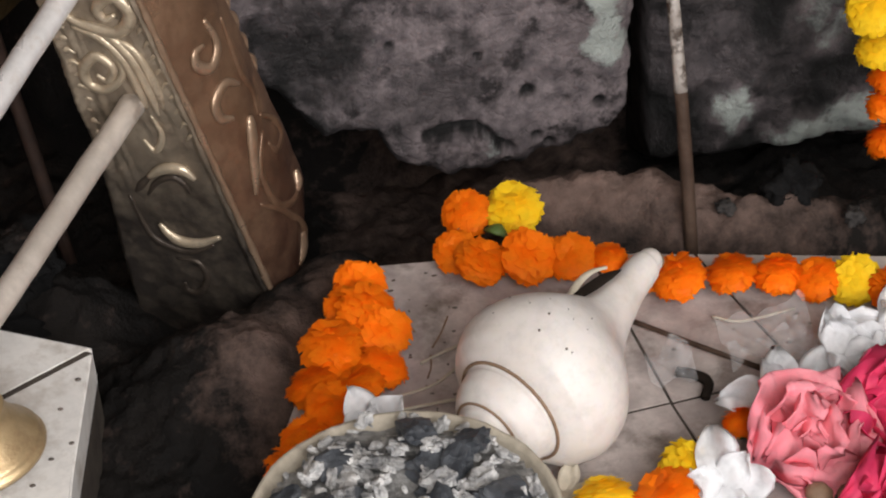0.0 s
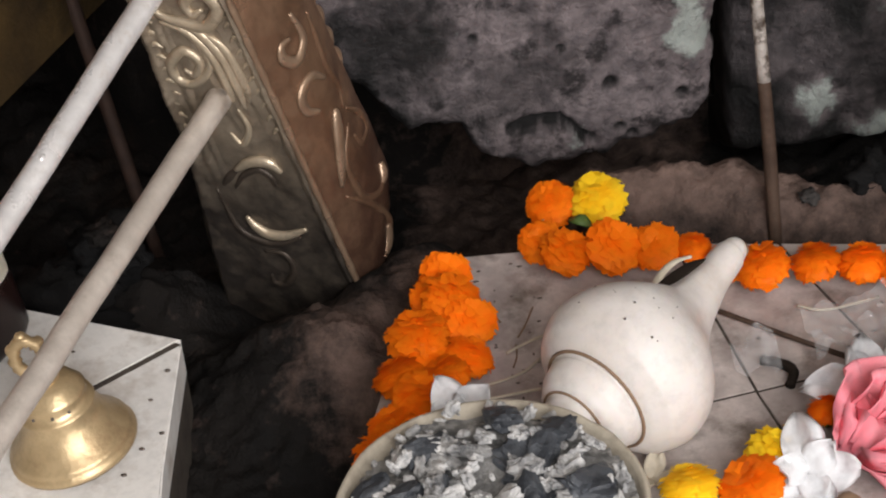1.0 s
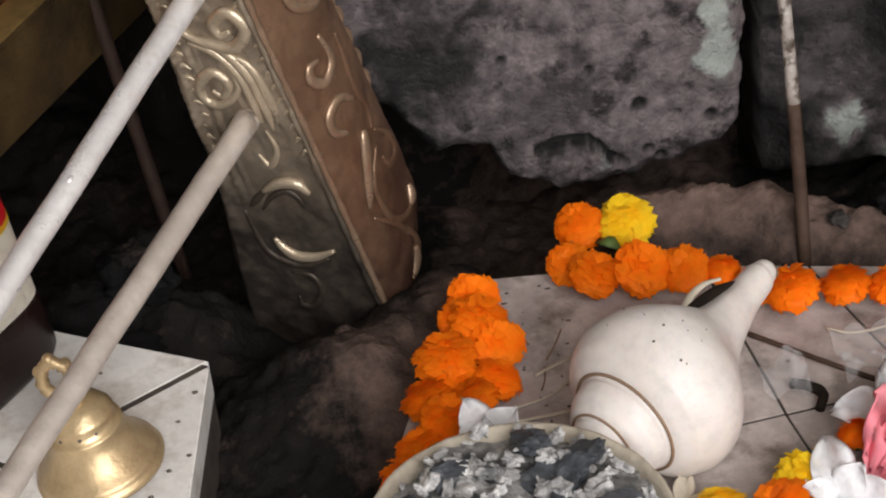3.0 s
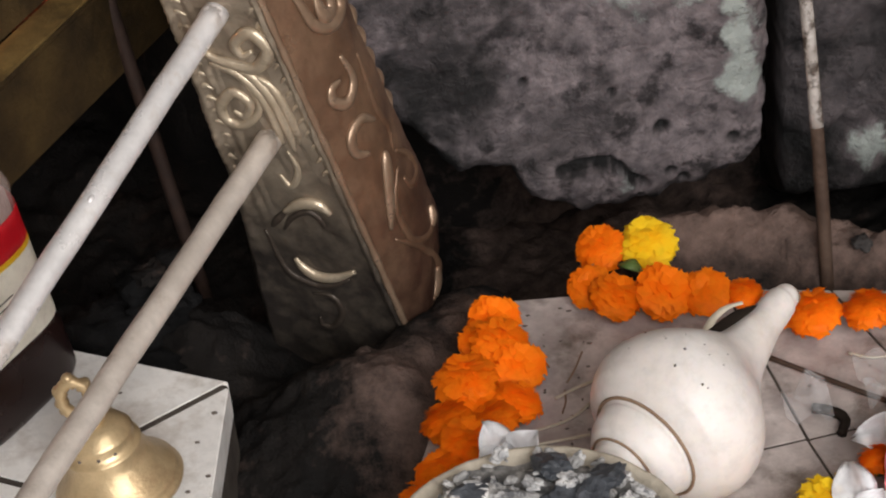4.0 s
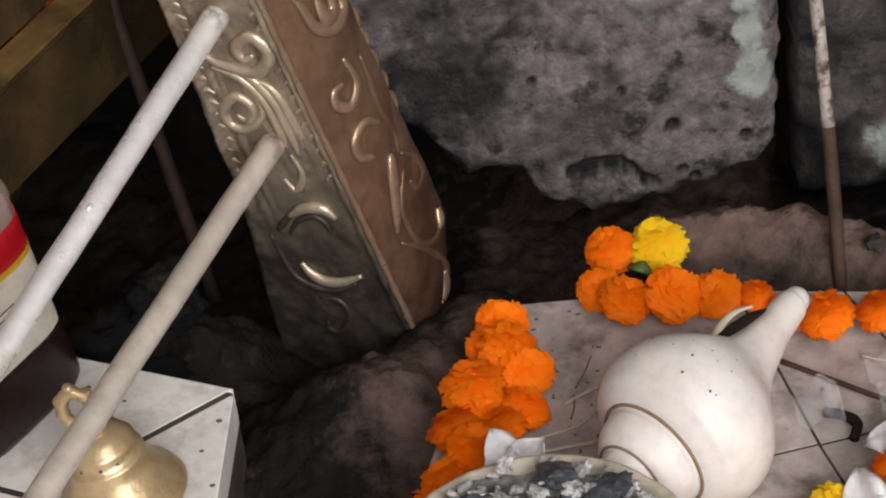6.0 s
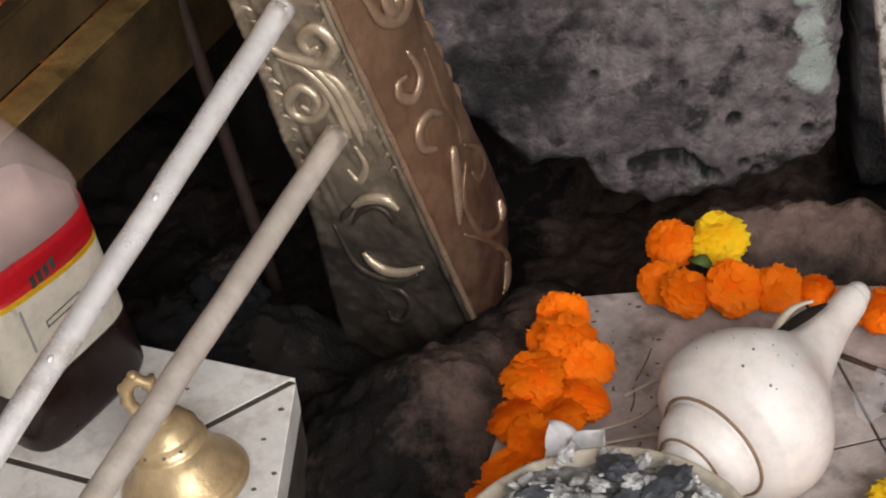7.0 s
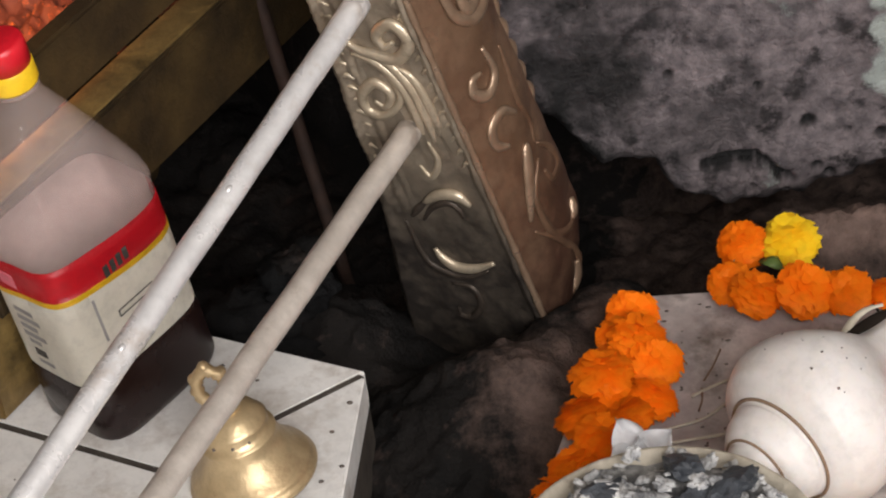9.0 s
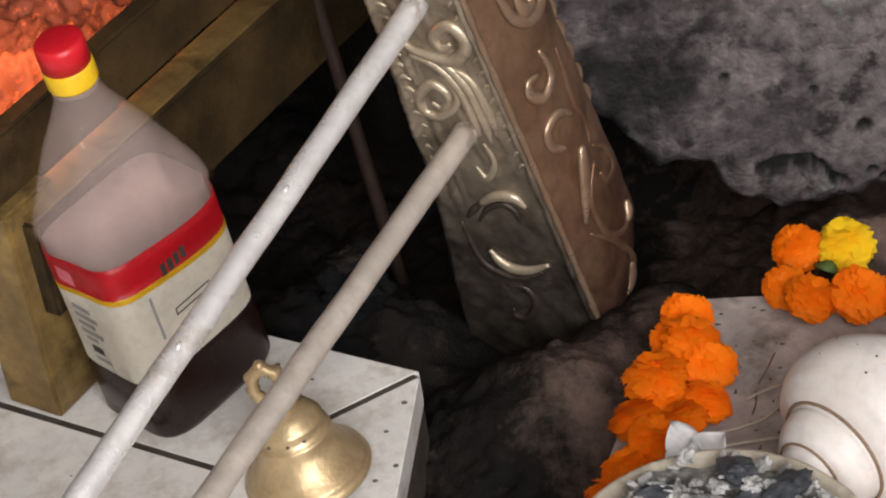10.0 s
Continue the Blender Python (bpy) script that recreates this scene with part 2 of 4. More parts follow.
def part(name, bm, material, parent, label="", smooth=True):
    ob = mesh_ob(name, bm, material, smooth)
    ob.parent = parent
    return tagged(ob, label)


def thing(name, label, category, at=None, group="", kind=""):
    ob = tagged(new(name), label, category, group, kind)
    ob.empty_display_size = 0.02
    if at is not None:
        ob.matrix_world = at
    return ob


def catmull(pts, n=8):
    pts = [Vector(p) for p in pts]
    ext = [2 * pts[0] - pts[1]] + pts + [2 * pts[-1] - pts[-2]]
    out = []
    for i in range(1, len(ext) - 2):
        a, b, c, d = ext[i - 1:i + 3]
        for k in range(n):
            t = k / n
            out.append(0.5 * ((2 * b) + (c - a) * t + (2 * a - 5 * b + 4 * c - d) * t * t + (3 * b - a - 3 * c + d) * t ** 3))
    out.append(pts[-1])
    return out


def sweep(path, radii, sides=8, bm=None, squash=1.0, up=Vector((0, 0, 1))):
    """A capped tube along path; radii a number or one per point. squash flattens it along up."""
    bm = bm or bmesh.new()
    n = len(path)
    if not isinstance(radii, (list, tuple)):
        radii = [radii] * n
    rings = []
    for i, p in enumerate(path):
        d = (path[min(i + 1, n - 1)] - path[max(i - 1, 0)]).normalized()
        s = d.cross(up)
        s = s.normalized() if s.length > 1e-4 else d.orthogonal().normalized()
        u = s.cross(d).normalized()
        rings.append([bm.verts.new(p + radii[i] * (math.cos(a) * s + squash * math.sin(a) * u)) for a in (2 * math.pi * k / sides for k in range(sides))])
    for a, b in zip(rings, rings[1:]):
        for k in range(sides):
            bm.faces.new((a[k], a[(k + 1) % sides], b[(k + 1) % sides], b[k]))
    bm.faces.new(rings[0][::-1])
    bm.faces.new(rings[-1])
    return bm


def lathe(profile, sides=32, bm=None):
    """Turned about z; profile of (radius, height)."""
    bm = bm or bmesh.new()
    rings = []
    for r, z in profile:
        if r < 1e-6:
            rings.append([bm.verts.new((0, 0, z))])
        else:
            rings.append([bm.verts.new((r * math.cos(2 * math.pi * k / sides), r * math.sin(2 * math.pi * k / sides), z)) for k in range(sides)])
    for a, b in zip(rings, rings[1:]):
        for k in range(sides):
            q = [a[k % len(a)], a[(k + 1) % len(a)], b[(k + 1) % len(b)], b[k % len(b)]]
            q = list(dict.fromkeys(q))
            if len(q) > 2:
                bm.faces.new(q)
    return bm


def bevel_all(bm, w, seg=2):
    bmesh.ops.bevel(bm, geom=bm.edges[:], offset=w, segments=seg, affect='EDGES', clamp_overlap=True)
    return bm


def prism(poly, z0, z1, w=0.0015):
    bm = bmesh.new()
    lo = [bm.verts.new((x, y, z0)) for x, y in poly]
    hi = [bm.verts.new((x, y, z1)) for x, y in poly]
    n = len(poly)
    bm.faces.new(lo[::-1])
    bm.faces.new(hi)
    for i in range(n):
        bm.faces.new((lo[i], lo[(i + 1) % n], hi[(i + 1) % n], hi[i]))
    bmesh.ops.recalc_face_normals(bm, faces=bm.faces[:])
    if w:
        bevel_all(bm, w)
    return bm


def beam(a, b, w, h, bev=0.002):
    """A squared bar from a to b, w across and h high, upright."""
    a, b = Vector(a), Vector(b)
    d = (b - a).normalized()
    s = d.cross(Vector((0, 0, 1))).normalized()
    u = s.cross(d)
    bm = bmesh.new()
    v = [bm.verts.new(p + s * w / 2 * i + u * h / 2 * j) for p in (a, b) for i, j in ((-1, -1), (1, -1), (1, 1), (-1, 1))]
    for f in ((3, 2, 1, 0), (4, 5, 6, 7), (0, 1, 5, 4), (1, 2, 6, 5), (2, 3, 7, 6), (3, 0, 4, 7)):
        bm.faces.new([v[i] for i in f])
    bmesh.ops.recalc_face_normals(bm, faces=bm.faces[:])
    return bevel_all(bm, bev)


def fbm(x, y, z=0.0, s=20.0, octs=5):
    return noise.fractal(Vector((x * s, y * s, z * s)), 0.9, 2.1, octs)


def grid_ob(name, nu, nv, func, material, tone=None, thick=None, soot=None):
    """A sheet of nu x nv cells from func(u, v) in 0..1; tone and soot mask stains, soot and painted shade by place."""
    verts, faces, tones = [], [], []
    for j in range(nv + 1):
        for i in range(nu + 1):
            p = func(i / nu, j / nv)
            verts.append(p)
            if tone:
                tones.append(max(0.0, min(1.0, tone(*p))))
    for j in range(nv):
        for i in range(nu):
            a = j * (nu + 1) + i
            faces.append((a, a + 1, a + nu + 2, a + nu + 1))
    if thick:
        o = len(verts)
        rim = [i for i in range(nu + 1)] + [(j + 1) * (nu + 1) - 1 for j in range(1, nv + 1)]
        rim += [nv * (nu + 1) + i for i in range(nu - 1, -1, -1)] + [j * (nu + 1) for j in range(nv - 1, 0, -1)]
        for k in rim:
            verts.append(tuple(c + t for c, t in zip(verts[k], thick)))
            if tone:
                tones.append(tones[k])
        n = len(rim)
        for k in range(n):
            faces.append((rim[(k + 1) % n], rim[k], o + k, o + (k + 1) % n))
        faces.append([o + k for k in range(n - 1, -1, -1)])
    me = bpy.data.meshes.new(name)
    me.from_pydata(verts, [], faces)
    me.materials.append(material)
    for p in me.polygons:
        p.use_smooth = True
    if tone:
        at = me.attributes.new("tone", 'FLOAT', 'POINT')
        at.data.foreach_set("value", tones)
    if soot:
        at = me.attributes.new("soot", 'FLOAT', 'POINT')
        at.data.foreach_set("value", [max(0.0, min(1.0, soot(*p))) for p in verts])
    me.update()
    return new(name, me)


def bumpf(d, r):
    return max(0.0, 1 - (d / r) ** 2) ** 2


def seg_dist(x, y, a, b):
    ax, ay, bx, by = *a, *b
    dx, dy = bx - ax, by - ay
    t = max(0, min(1, ((x - ax) * dx + (y - ay) * dy) / (dx * dx + dy * dy)))
    return math.hypot(x - ax - t * dx, y - ay - t * dy)


# ---- the setting: cave floor, cave wall, unseen room added to close the place ----
def ridge_height(x, y):
    d = min(seg_dist(x, y, (0.12, 0.075), (0.19, 0.062)), seg_dist(x, y, (0.19, 0.062), (0.25, 0.03)), seg_dist(x, y, (0.25, 0.03), (0.42, 0.01)))
    return d


def ground_z(x, y):
    z = -0.060 + 0.022 * fbm(x, y, 0.3, 9) + 0.004 * fbm(x, y, 1.0, 45) + 0.0022 * fbm(x, y, 4.0, 130)
    if y > 0.10:
        z -= 0.10 * min(1, (y - 0.10) / 0.06) * (1 if x > -0.02 else 0.35)
    d = ridge_height(x, y)
    top = 0.013 - 0.09 * max(0, x - 0.20) + 0.008 * fbm(x, y, 2.0, 34) + 0.004 * fbm(x, y, 6.0, 110)
    z = z + (top - z) * bumpf(d, 0.056)
    # sooty mound under the pillar
    z += 0.052 * bumpf(math.hypot((x + 0.050) / 1.2, y + 0.01), 0.095)
    z += 0.03 * bumpf(math.hypot(x + 0.16, (y - 0.09) * 1.2), 0.07)
    z += 0.034 * bumpf(math.hypot(x - 0.012, y - 0.050), 0.07)
    return z


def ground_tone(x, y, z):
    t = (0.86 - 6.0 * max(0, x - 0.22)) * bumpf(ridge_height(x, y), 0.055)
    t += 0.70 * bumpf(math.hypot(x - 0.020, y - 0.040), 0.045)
    # light on the brown mound, painted into its tone
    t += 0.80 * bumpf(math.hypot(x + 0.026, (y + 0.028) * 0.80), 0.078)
    # a browner tint lifts the shade of the rear crevice
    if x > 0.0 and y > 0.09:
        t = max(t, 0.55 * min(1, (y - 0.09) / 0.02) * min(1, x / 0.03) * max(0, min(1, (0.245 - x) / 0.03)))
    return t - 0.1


tagged(grid_ob("ground", 400, 400, lambda u, v: (lambda x, y: (x, y, ground_z(x, y)))(-0.62 + 1.24 * u, -0.70 + 1.24 * v), M_SOOT_SHADE, ground_tone),
       "dark sooty cave floor, light put into its tone, with a pinkish rock ridge", "rock floor", kind="structure")


def wall_p(u, v):
    x, z = -0.95 + 1.9 * u, -0.25 + 1.5 * v
    y = 0.33 + 0.17 * max(0, min(1, (-0.16 - x) / 0.10)) + 0.04 * fbm(x, z, 0, 5) + 0.012 * fbm(x, z, 2, 30)
    return x, y, z


# tone paints a browner stretch where the shade between the stones is lifted
tagged(grid_ob("wall_north", 110, 90, wall_p, M_SOOT_SHADE, lambda x, y, z: 0.45 * max(0, min(1, (x - 0.0) / 0.08)) * max(0, min(1, (0.245 - x) / 0.03))), "dark cave wall behind the shrine, shade lifted in its colour", "cave wall", kind="structure")


def slab(name, x0, x1, y0, y1, z0, z1, material, label):
    return tagged(mesh_ob(name, prism([(x0, y0), (x1, y0), (x1, y1), (x0, y1)], z0, z1, 0), material, False), label, name.split("_")[0], kind="structure")


# room shell out of view, with a gap left for the daylight lamp
slab("wall_west", -1.95, -1.8, -2.6, 0.74, -0.7, 2.3, M_PLASTER, "unseen pale plaster side wall that bounces light")
slab("wall_east", 1.8, 1.95, -2.6, 0.74, -0.7, 2.3, M_PLASTER, "unseen pale plaster side wall that bounces light")
slab("ceiling", -1.95, 1.95, -2.6, 0.74, 2.3, 2.42, M_PLASTER, "unseen pale plaster ceiling that bounces light")
slab("floor", -1.95, 1.95, -2.6, -0.7, -0.72, -0.6, M_PLASTER, "unseen pale floor before the shrine that bounces light")
slab("wall_south_low", -1.95, 1.95, -2.6, -2.45, -0.7, 0.4, M_PLASTER, "unseen pale plaster wall under the assumed opening")
slab("wall_south_left", -1.95, -0.45, -2.6, -2.45, 0.4, 2.3, M_PLASTER, "unseen pale plaster wall beside the assumed opening")
slab("wall_south_right", 1.35, 1.8, -2.6, -2.45, 0.4, 2.3, M_PLASTER, "unseen pale plaster wall beside the assumed opening")
slab("platform_front", -1.8, 1.8, -0.78, -0.70, -0.6, -0.06, M_PLASTER, "unseen pale plinth front of the shrine")
slab("wall_north_far", -1.8, 1.8, 0.66, 0.74, -0.7, 2.3, M_VOID, "near-black rear cave wall")

# marble floor of the shrine, in joined tiles
marble = tagged(mesh_ob("marble_floor", prism([(0.012, 0.035), (0.12, 0.025), (0.46, -0.06), (0.46, -0.62), (-0.17, -0.62), (-0.052, -0.15)], -0.09, -0.0007, 0.0004), M_GROUT, False),
                "grimy pinkish marble tiles under the offerings", "marble floor", kind="structure")


def shrink(poly, d):
    cx, cy = sum(p[0] for p in poly) / len(poly), sum(p[1] for p in poly) / len(poly)
    out = []
    for x, y in poly:
        r = math.hypot(x - cx, y - cy)
        out.append((x - d * (x - cx) / r, y - d * (y - cy) / r))
    return out


TILES = (
    ((0.012, 0.035), (0.12, 0.025), (0.150, 0.0175), (0.168, -0.115), (0.060, -0.128), (-0.0445, -0.125)),
    ((0.1515, 0.017), (0.208, 0.003), (0.2225, -0.048), (0.241, -0.1065), (0.1695, -0.1155)),
    ((0.2095, 0.0026), (0.46, -0.06), (0.46, -0.30), (0.262, -0.23), (0.2425, -0.107), (0.224, -0.048)),
    ((0.1695, -0.117), (0.241, -0.108), (0.2605, -0.23), (0.24, -0.36), (0.205, -0.30)),
    ((-0.045, -0.1265), (0.060, -0.1295), (0.168, -0.1165), (0.2035, -0.30), (0.238, -0.361), (0.24, -0.62), (-0.17, -0.62), (-0.052, -0.15)),
    ((0.2625, -0.2315), (0.46, -0.3015), (0.46, -0.62), (0.2415, -0.62), (0.2415, -0.36)),
)
for poly in TILES:
    cx, cy = sum(p[0] for p in poly) / len(poly), sum(p[1] for p in poly) / len(poly)
    part("tile", prism(shrink(poly, 0.0002), -0.006, 0.0, 0.0003), M_MARBLE, marble, smooth=False)

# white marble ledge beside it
# dark core under the slabs: fills the joints and colours the side face
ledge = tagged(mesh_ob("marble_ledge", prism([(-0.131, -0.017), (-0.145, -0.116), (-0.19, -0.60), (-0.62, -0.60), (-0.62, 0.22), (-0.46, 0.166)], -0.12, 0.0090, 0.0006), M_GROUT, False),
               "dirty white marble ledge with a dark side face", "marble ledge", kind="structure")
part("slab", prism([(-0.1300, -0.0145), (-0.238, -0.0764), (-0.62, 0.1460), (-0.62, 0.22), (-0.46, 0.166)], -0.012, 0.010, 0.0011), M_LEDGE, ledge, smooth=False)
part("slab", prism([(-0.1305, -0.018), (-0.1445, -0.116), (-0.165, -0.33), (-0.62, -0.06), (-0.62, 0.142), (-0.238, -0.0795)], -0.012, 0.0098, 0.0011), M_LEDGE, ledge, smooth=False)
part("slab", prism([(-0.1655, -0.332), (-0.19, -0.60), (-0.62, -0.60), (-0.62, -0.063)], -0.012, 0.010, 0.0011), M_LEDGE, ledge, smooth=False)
random.seed(5)
for x, y in ((-0.149, -0.062), (-0.144, -0.09), (-0.165, -0.118), (-0.139, -0.04), (-0.155, -0.10), (-0.21, 0.004), (-0.32, -0.07), (-0.19, -0.012)):
    bm = bmesh.new()
    bmesh.ops.create_icosphere(bm, subdivisions=1, radius=0.0017 * random.uniform(0.35, 0.95))
    for v in bm.verts:
        v.co = Vector((x + v.co.x * 1.3, y + v.co.y, 0.0103 + v.co.z * 0.35))
    tagged(mesh_ob("soot_speck", bm, M_SPECK), "small dark speck of soot on marble", "speck", "specks on the ledge")


# ---- stones ----
HOLES = ((0.142, 0.013, 0.0068), (0.186, -0.003, 0.0055), (0.146, -0.021, 0.0050), (0.154, -0.027, 0.0045), (0.112, 0.047, 0.004), (0.172, -0.030, 0.0045), (0.06, 0.06, 0.004), (0.165, 0.004, 0.003), (0.126, -0.036, 0.004))


def stone_low(x):
    """Lower outline of the grey stone."""
    pts = ((-0.06, 0.05), (-0.009, 0.035), (0.017, -0.004), (0.049, -0.003), (0.060, -0.031), (0.088, -0.043), (0.134, -0.044), (0.191, -0.031), (0.204, -0.012), (0.212, 0.05))
    for (xa, za), (xb, zb) in zip(pts, pts[1:]):
        if x <= xb:
            return za + (zb - za) * max(0, (x - xa) / (xb - xa))
    return pts[-1][1]


def stone_p(u, v):
    x = -0.075 + 0.285 * u
    z = -0.058 + 0.46 * v
    edge = min(0.2085 - x + 0.004 * fbm(z, 0, 3, 40), z - stone_low(x) + 0.006 * fbm(x, z, 0, 50))
    y = 0.160 + 0.006 * fbm(x, z, 0.5, 8) + 0.0026 * fbm(x, z, 1, 38) + 0.0008 * fbm(x, z, 3, 120) + 0.05 * max(0, z - 0.1) * 0.3
    if edge < 0.014:
        k = (0.014 - edge) / 0.014
        y += 0.012 * k * k if edge > 0 else 0.012 + min(0.16, -edge * 14)
    for hx, hz, hr in HOLES:
        y += 0.007 * bumpf(math.hypot(x - hx, z - hz), hr)
    y += 0.010 * bumpf(seg_dist(x, z, (0.080, -0.007), (0.108, -0.006)) + 0.002 * fbm(x, z, 4, 90), 0.0062)
    y += 0.008 * bumpf(seg_dist(x, z, (0.112, -0.010), (0.130, -0.028)) + 0.002 * fbm(x, z, 4, 90), 0.004)
    y += 0.005 * bumpf(math.hypot(x - 0.137, (z - 0.112)), 0.03)
    return x, y, z


def stone_tone(x, y, z):
    w = 0.010 * fbm(x, z, 7, 40)
    t = 1.1 * bumpf(seg_dist(x, z, (0.192, 0.030), (0.192, 0.10)) + w, 0.021)
    t = max(t, 0.95 * bumpf(seg_dist(x, z, (0.128, 0.122), (0.180, 0.120)) + w, 0.042))
    t = max(t, 0.6 * bumpf(seg_dist(x, z, (0.10, 0.20), (0.2, 0.17)) + w, 0.05))
    t = max(t, 0.45 * bumpf(math.hypot(x - 0.118, z + 0.027) + w, 0.020))
    return t - 0.15


# soot blots, and shade painted into pits, cracks and the lower edge
def stone_soot_shade(x, y, z):
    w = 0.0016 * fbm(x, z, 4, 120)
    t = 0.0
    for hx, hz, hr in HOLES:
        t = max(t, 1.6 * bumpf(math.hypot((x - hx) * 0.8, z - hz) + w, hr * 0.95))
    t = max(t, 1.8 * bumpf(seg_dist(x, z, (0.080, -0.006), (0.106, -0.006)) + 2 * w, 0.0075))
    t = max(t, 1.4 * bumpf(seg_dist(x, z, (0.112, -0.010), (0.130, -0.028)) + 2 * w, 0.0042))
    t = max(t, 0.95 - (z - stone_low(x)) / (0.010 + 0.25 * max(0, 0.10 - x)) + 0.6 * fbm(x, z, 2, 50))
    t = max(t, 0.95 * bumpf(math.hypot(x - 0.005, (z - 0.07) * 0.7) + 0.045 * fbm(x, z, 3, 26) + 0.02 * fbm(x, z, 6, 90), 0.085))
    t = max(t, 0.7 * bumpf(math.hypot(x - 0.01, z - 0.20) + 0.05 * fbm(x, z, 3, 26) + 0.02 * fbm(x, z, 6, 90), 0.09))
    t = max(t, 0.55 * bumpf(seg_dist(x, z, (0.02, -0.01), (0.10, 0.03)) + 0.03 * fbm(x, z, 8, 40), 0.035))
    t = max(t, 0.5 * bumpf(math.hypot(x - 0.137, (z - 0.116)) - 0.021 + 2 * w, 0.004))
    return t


tagged(grid_ob("grey_stone", 180, 220, stone_p, M_STONE, stone_tone, None, stone_soot_shade), "large pitted grey stone with pale greenish stains", "stone")


def rstone_p(u, v):
    x = 0.232 + 0.24 * u
    z = -0.16 + 0.5 * v
    y = 0.226 + 0.014 * fbm(x, z, 3.5, 14) + 0.003 * fbm(x, z, 1, 60) + 0.5 * max(0, 0.018 - u * 0.24) - 0.05 * max(0, u - 0.5) + 0.10 * max(0, -0.10 - z) / 0.06
    return x, y, z


def rstone_tone(x, y, z):
    w = 0.014 * fbm(x, z, 9, 45)
    return max(1.0 * bumpf(math.hypot(x - 0.285, (z + 0.064) * 0.8) + w, 0.026), 1.0 * bumpf(seg_dist(x, z, (0.322, -0.094), (0.38, -0.080)) + w, 0.030), 0.7 * bumpf(math.hypot(x - 0.345, z + 0.005) + w, 0.038)) - 0.08


# second mask: uneven dark patches, fully dark below z -0.115
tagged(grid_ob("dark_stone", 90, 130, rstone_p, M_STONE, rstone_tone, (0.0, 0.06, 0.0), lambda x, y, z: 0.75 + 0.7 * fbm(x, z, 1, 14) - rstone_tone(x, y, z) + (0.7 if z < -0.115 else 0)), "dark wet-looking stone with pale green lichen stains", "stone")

random.seed(11)


def rubble(at, r, material, label, squash=0.6, name="rock"):
    bm = bmesh.new()
    bmesh.ops.create_icosphere(bm, subdivisions=4, radius=1)
    o = random.uniform(0, 50)
    for v in bm.verts:
        n = 0.75 + 0.5 * fbm(v.co.x, v.co.y, v.co.z + o, 1.3, 4) + 0.16 * fbm(v.co.x, v.co.y, v.co.z + o, 5.0, 4)
        v.co = Vector((v.co.x * r * n, v.co.y * r * n, v.co.z * r * n * squash)) + Vector(at)
    return tagged(mesh_ob(name, bm, material), label, "rock", "rocks round the shrine")


rubble((-0.172, 0.098, -0.012), 0.030, M_VOID, "low near-black rock behind the ledge", 0.7)
rubble((-0.172, 0.096, 0.008), 0.013, M_SOOT_SHADE, "small dark rock behind the tubes", 0.55)
rubble((-0.205, 0.085, -0.03), 0.05, M_VOID, "low near-black rock behind the ledge", 0.5)
rubble((0.275, 0.045, 0.005), 0.022, M_VOID, "near-black rock behind the garland", 0.7)
for x, y, r in ((0.232, 0.028, 0.008), (0.300, 0.004, 0.009), (0.325, 0.0, 0.010)):
    rubble((x, y, 0.010), r * 0.85, M_FACET, "small greyish stone chip behind the garland", 0.7, "pebble")

# pale chips added in place of wet glints along the stone's base
M_GLINT = surf("pale_glint_chip", (0.30, 0.29, 0.30), (0.16, 0.155, 0.16), 60, 0.25, bump=0.6, fine=260, spec=0.6)
chips = random.Random(19)
for i in range(16):
    x = chips.uniform(-0.02, 0.20)
    bm = bmesh.new()
    bmesh.ops.create_icosphere(bm, subdivisions=2, radius=chips.uniform(0.0016, 0.0040))
    o = chips.uniform(0, 40)
    for v in bm.verts:
        v.co = v.co * (0.8 + 0.5 * fbm(v.co.x, v.co.y, v.co.z + o, 300, 3))
        v.co.x *= 1.7
    y = chips.uniform(0.098, 0.118)
    bmesh.ops.translate(bm, verts=bm.verts[:], vec=(x, y, ground_z(x, y) + 0.0012))
    tagged(mesh_ob("stone_chip", bm, M_GLINT, False), "small pale chip standing in for a wet glint", "stone chip", "chips under the stone")

# ---- gilded pillar with relief scrolls ----
P_O = Vector((-0.0319, 0.0447, 0.0))
P_AX = Vector((-0.2215, -0.0322, 0.9746)).normalized()
P_NL = Vector((-0.4713, -0.8715, -0.1359)).normalized()
P_NR = Vector((0.7717, -0.6168, 0.1550)).normalized()
P_SL = P_NL.cross(P_AX).normalized()
P_SL = P_SL if P_SL.x < 0 else -P_SL
P_SR = P_NR.cross(P_AX).normalized()
P_SR = P_SR if P_SR.x > 0 else -P_SR


def on_left(v, w, h=0.0):
    return P_O + P_SL * v + P_AX * w + P_NL * h


def on_right(v, w, h=0.0):
    k = max(0.0, min(1.0, v / width_r(w)))
    return P_O + P_SR * v + P_AX * w + P_NR * (h + 0.007 * (1 - (2 * k - 1) ** 2) * min(1, width_r(w) / 0.05))


def width_l(w):
    return 0.066 + 0.10 * max(0, 0.25 - w) + 0.12 * max(0, 0.08 - w)


def width_r(w):
    base = 0.0595 + 0.02 * max(0, min(0.10, 0.14 - w))
    if w < 0.020:
        base *= max(0.0, (w + 0.046) / 0.066) ** 0.75
    return max(0.003, base)


def pillar_l(u, v):
    w = -0.06 + 0.52 * v
    x = width_l(w) * u
    h = 0.0012 * fbm(x, w, 0, 60) - 0.012 * max(0, u - 0.9) / 0.1 + 0.003 * bumpf(abs(x - 0.004), 0.004)
    h += 0.0022 * bumpf(abs(u - 0.86), 0.05) if w > 0.05 else 0
    # little hammered scales near the outer edge
    if w > 0.06 and 0.66 < u < 0.95:
        h += 0.0016 * abs(math.sin(w * 520 + x * 240)) * abs(math.sin(x * 430))
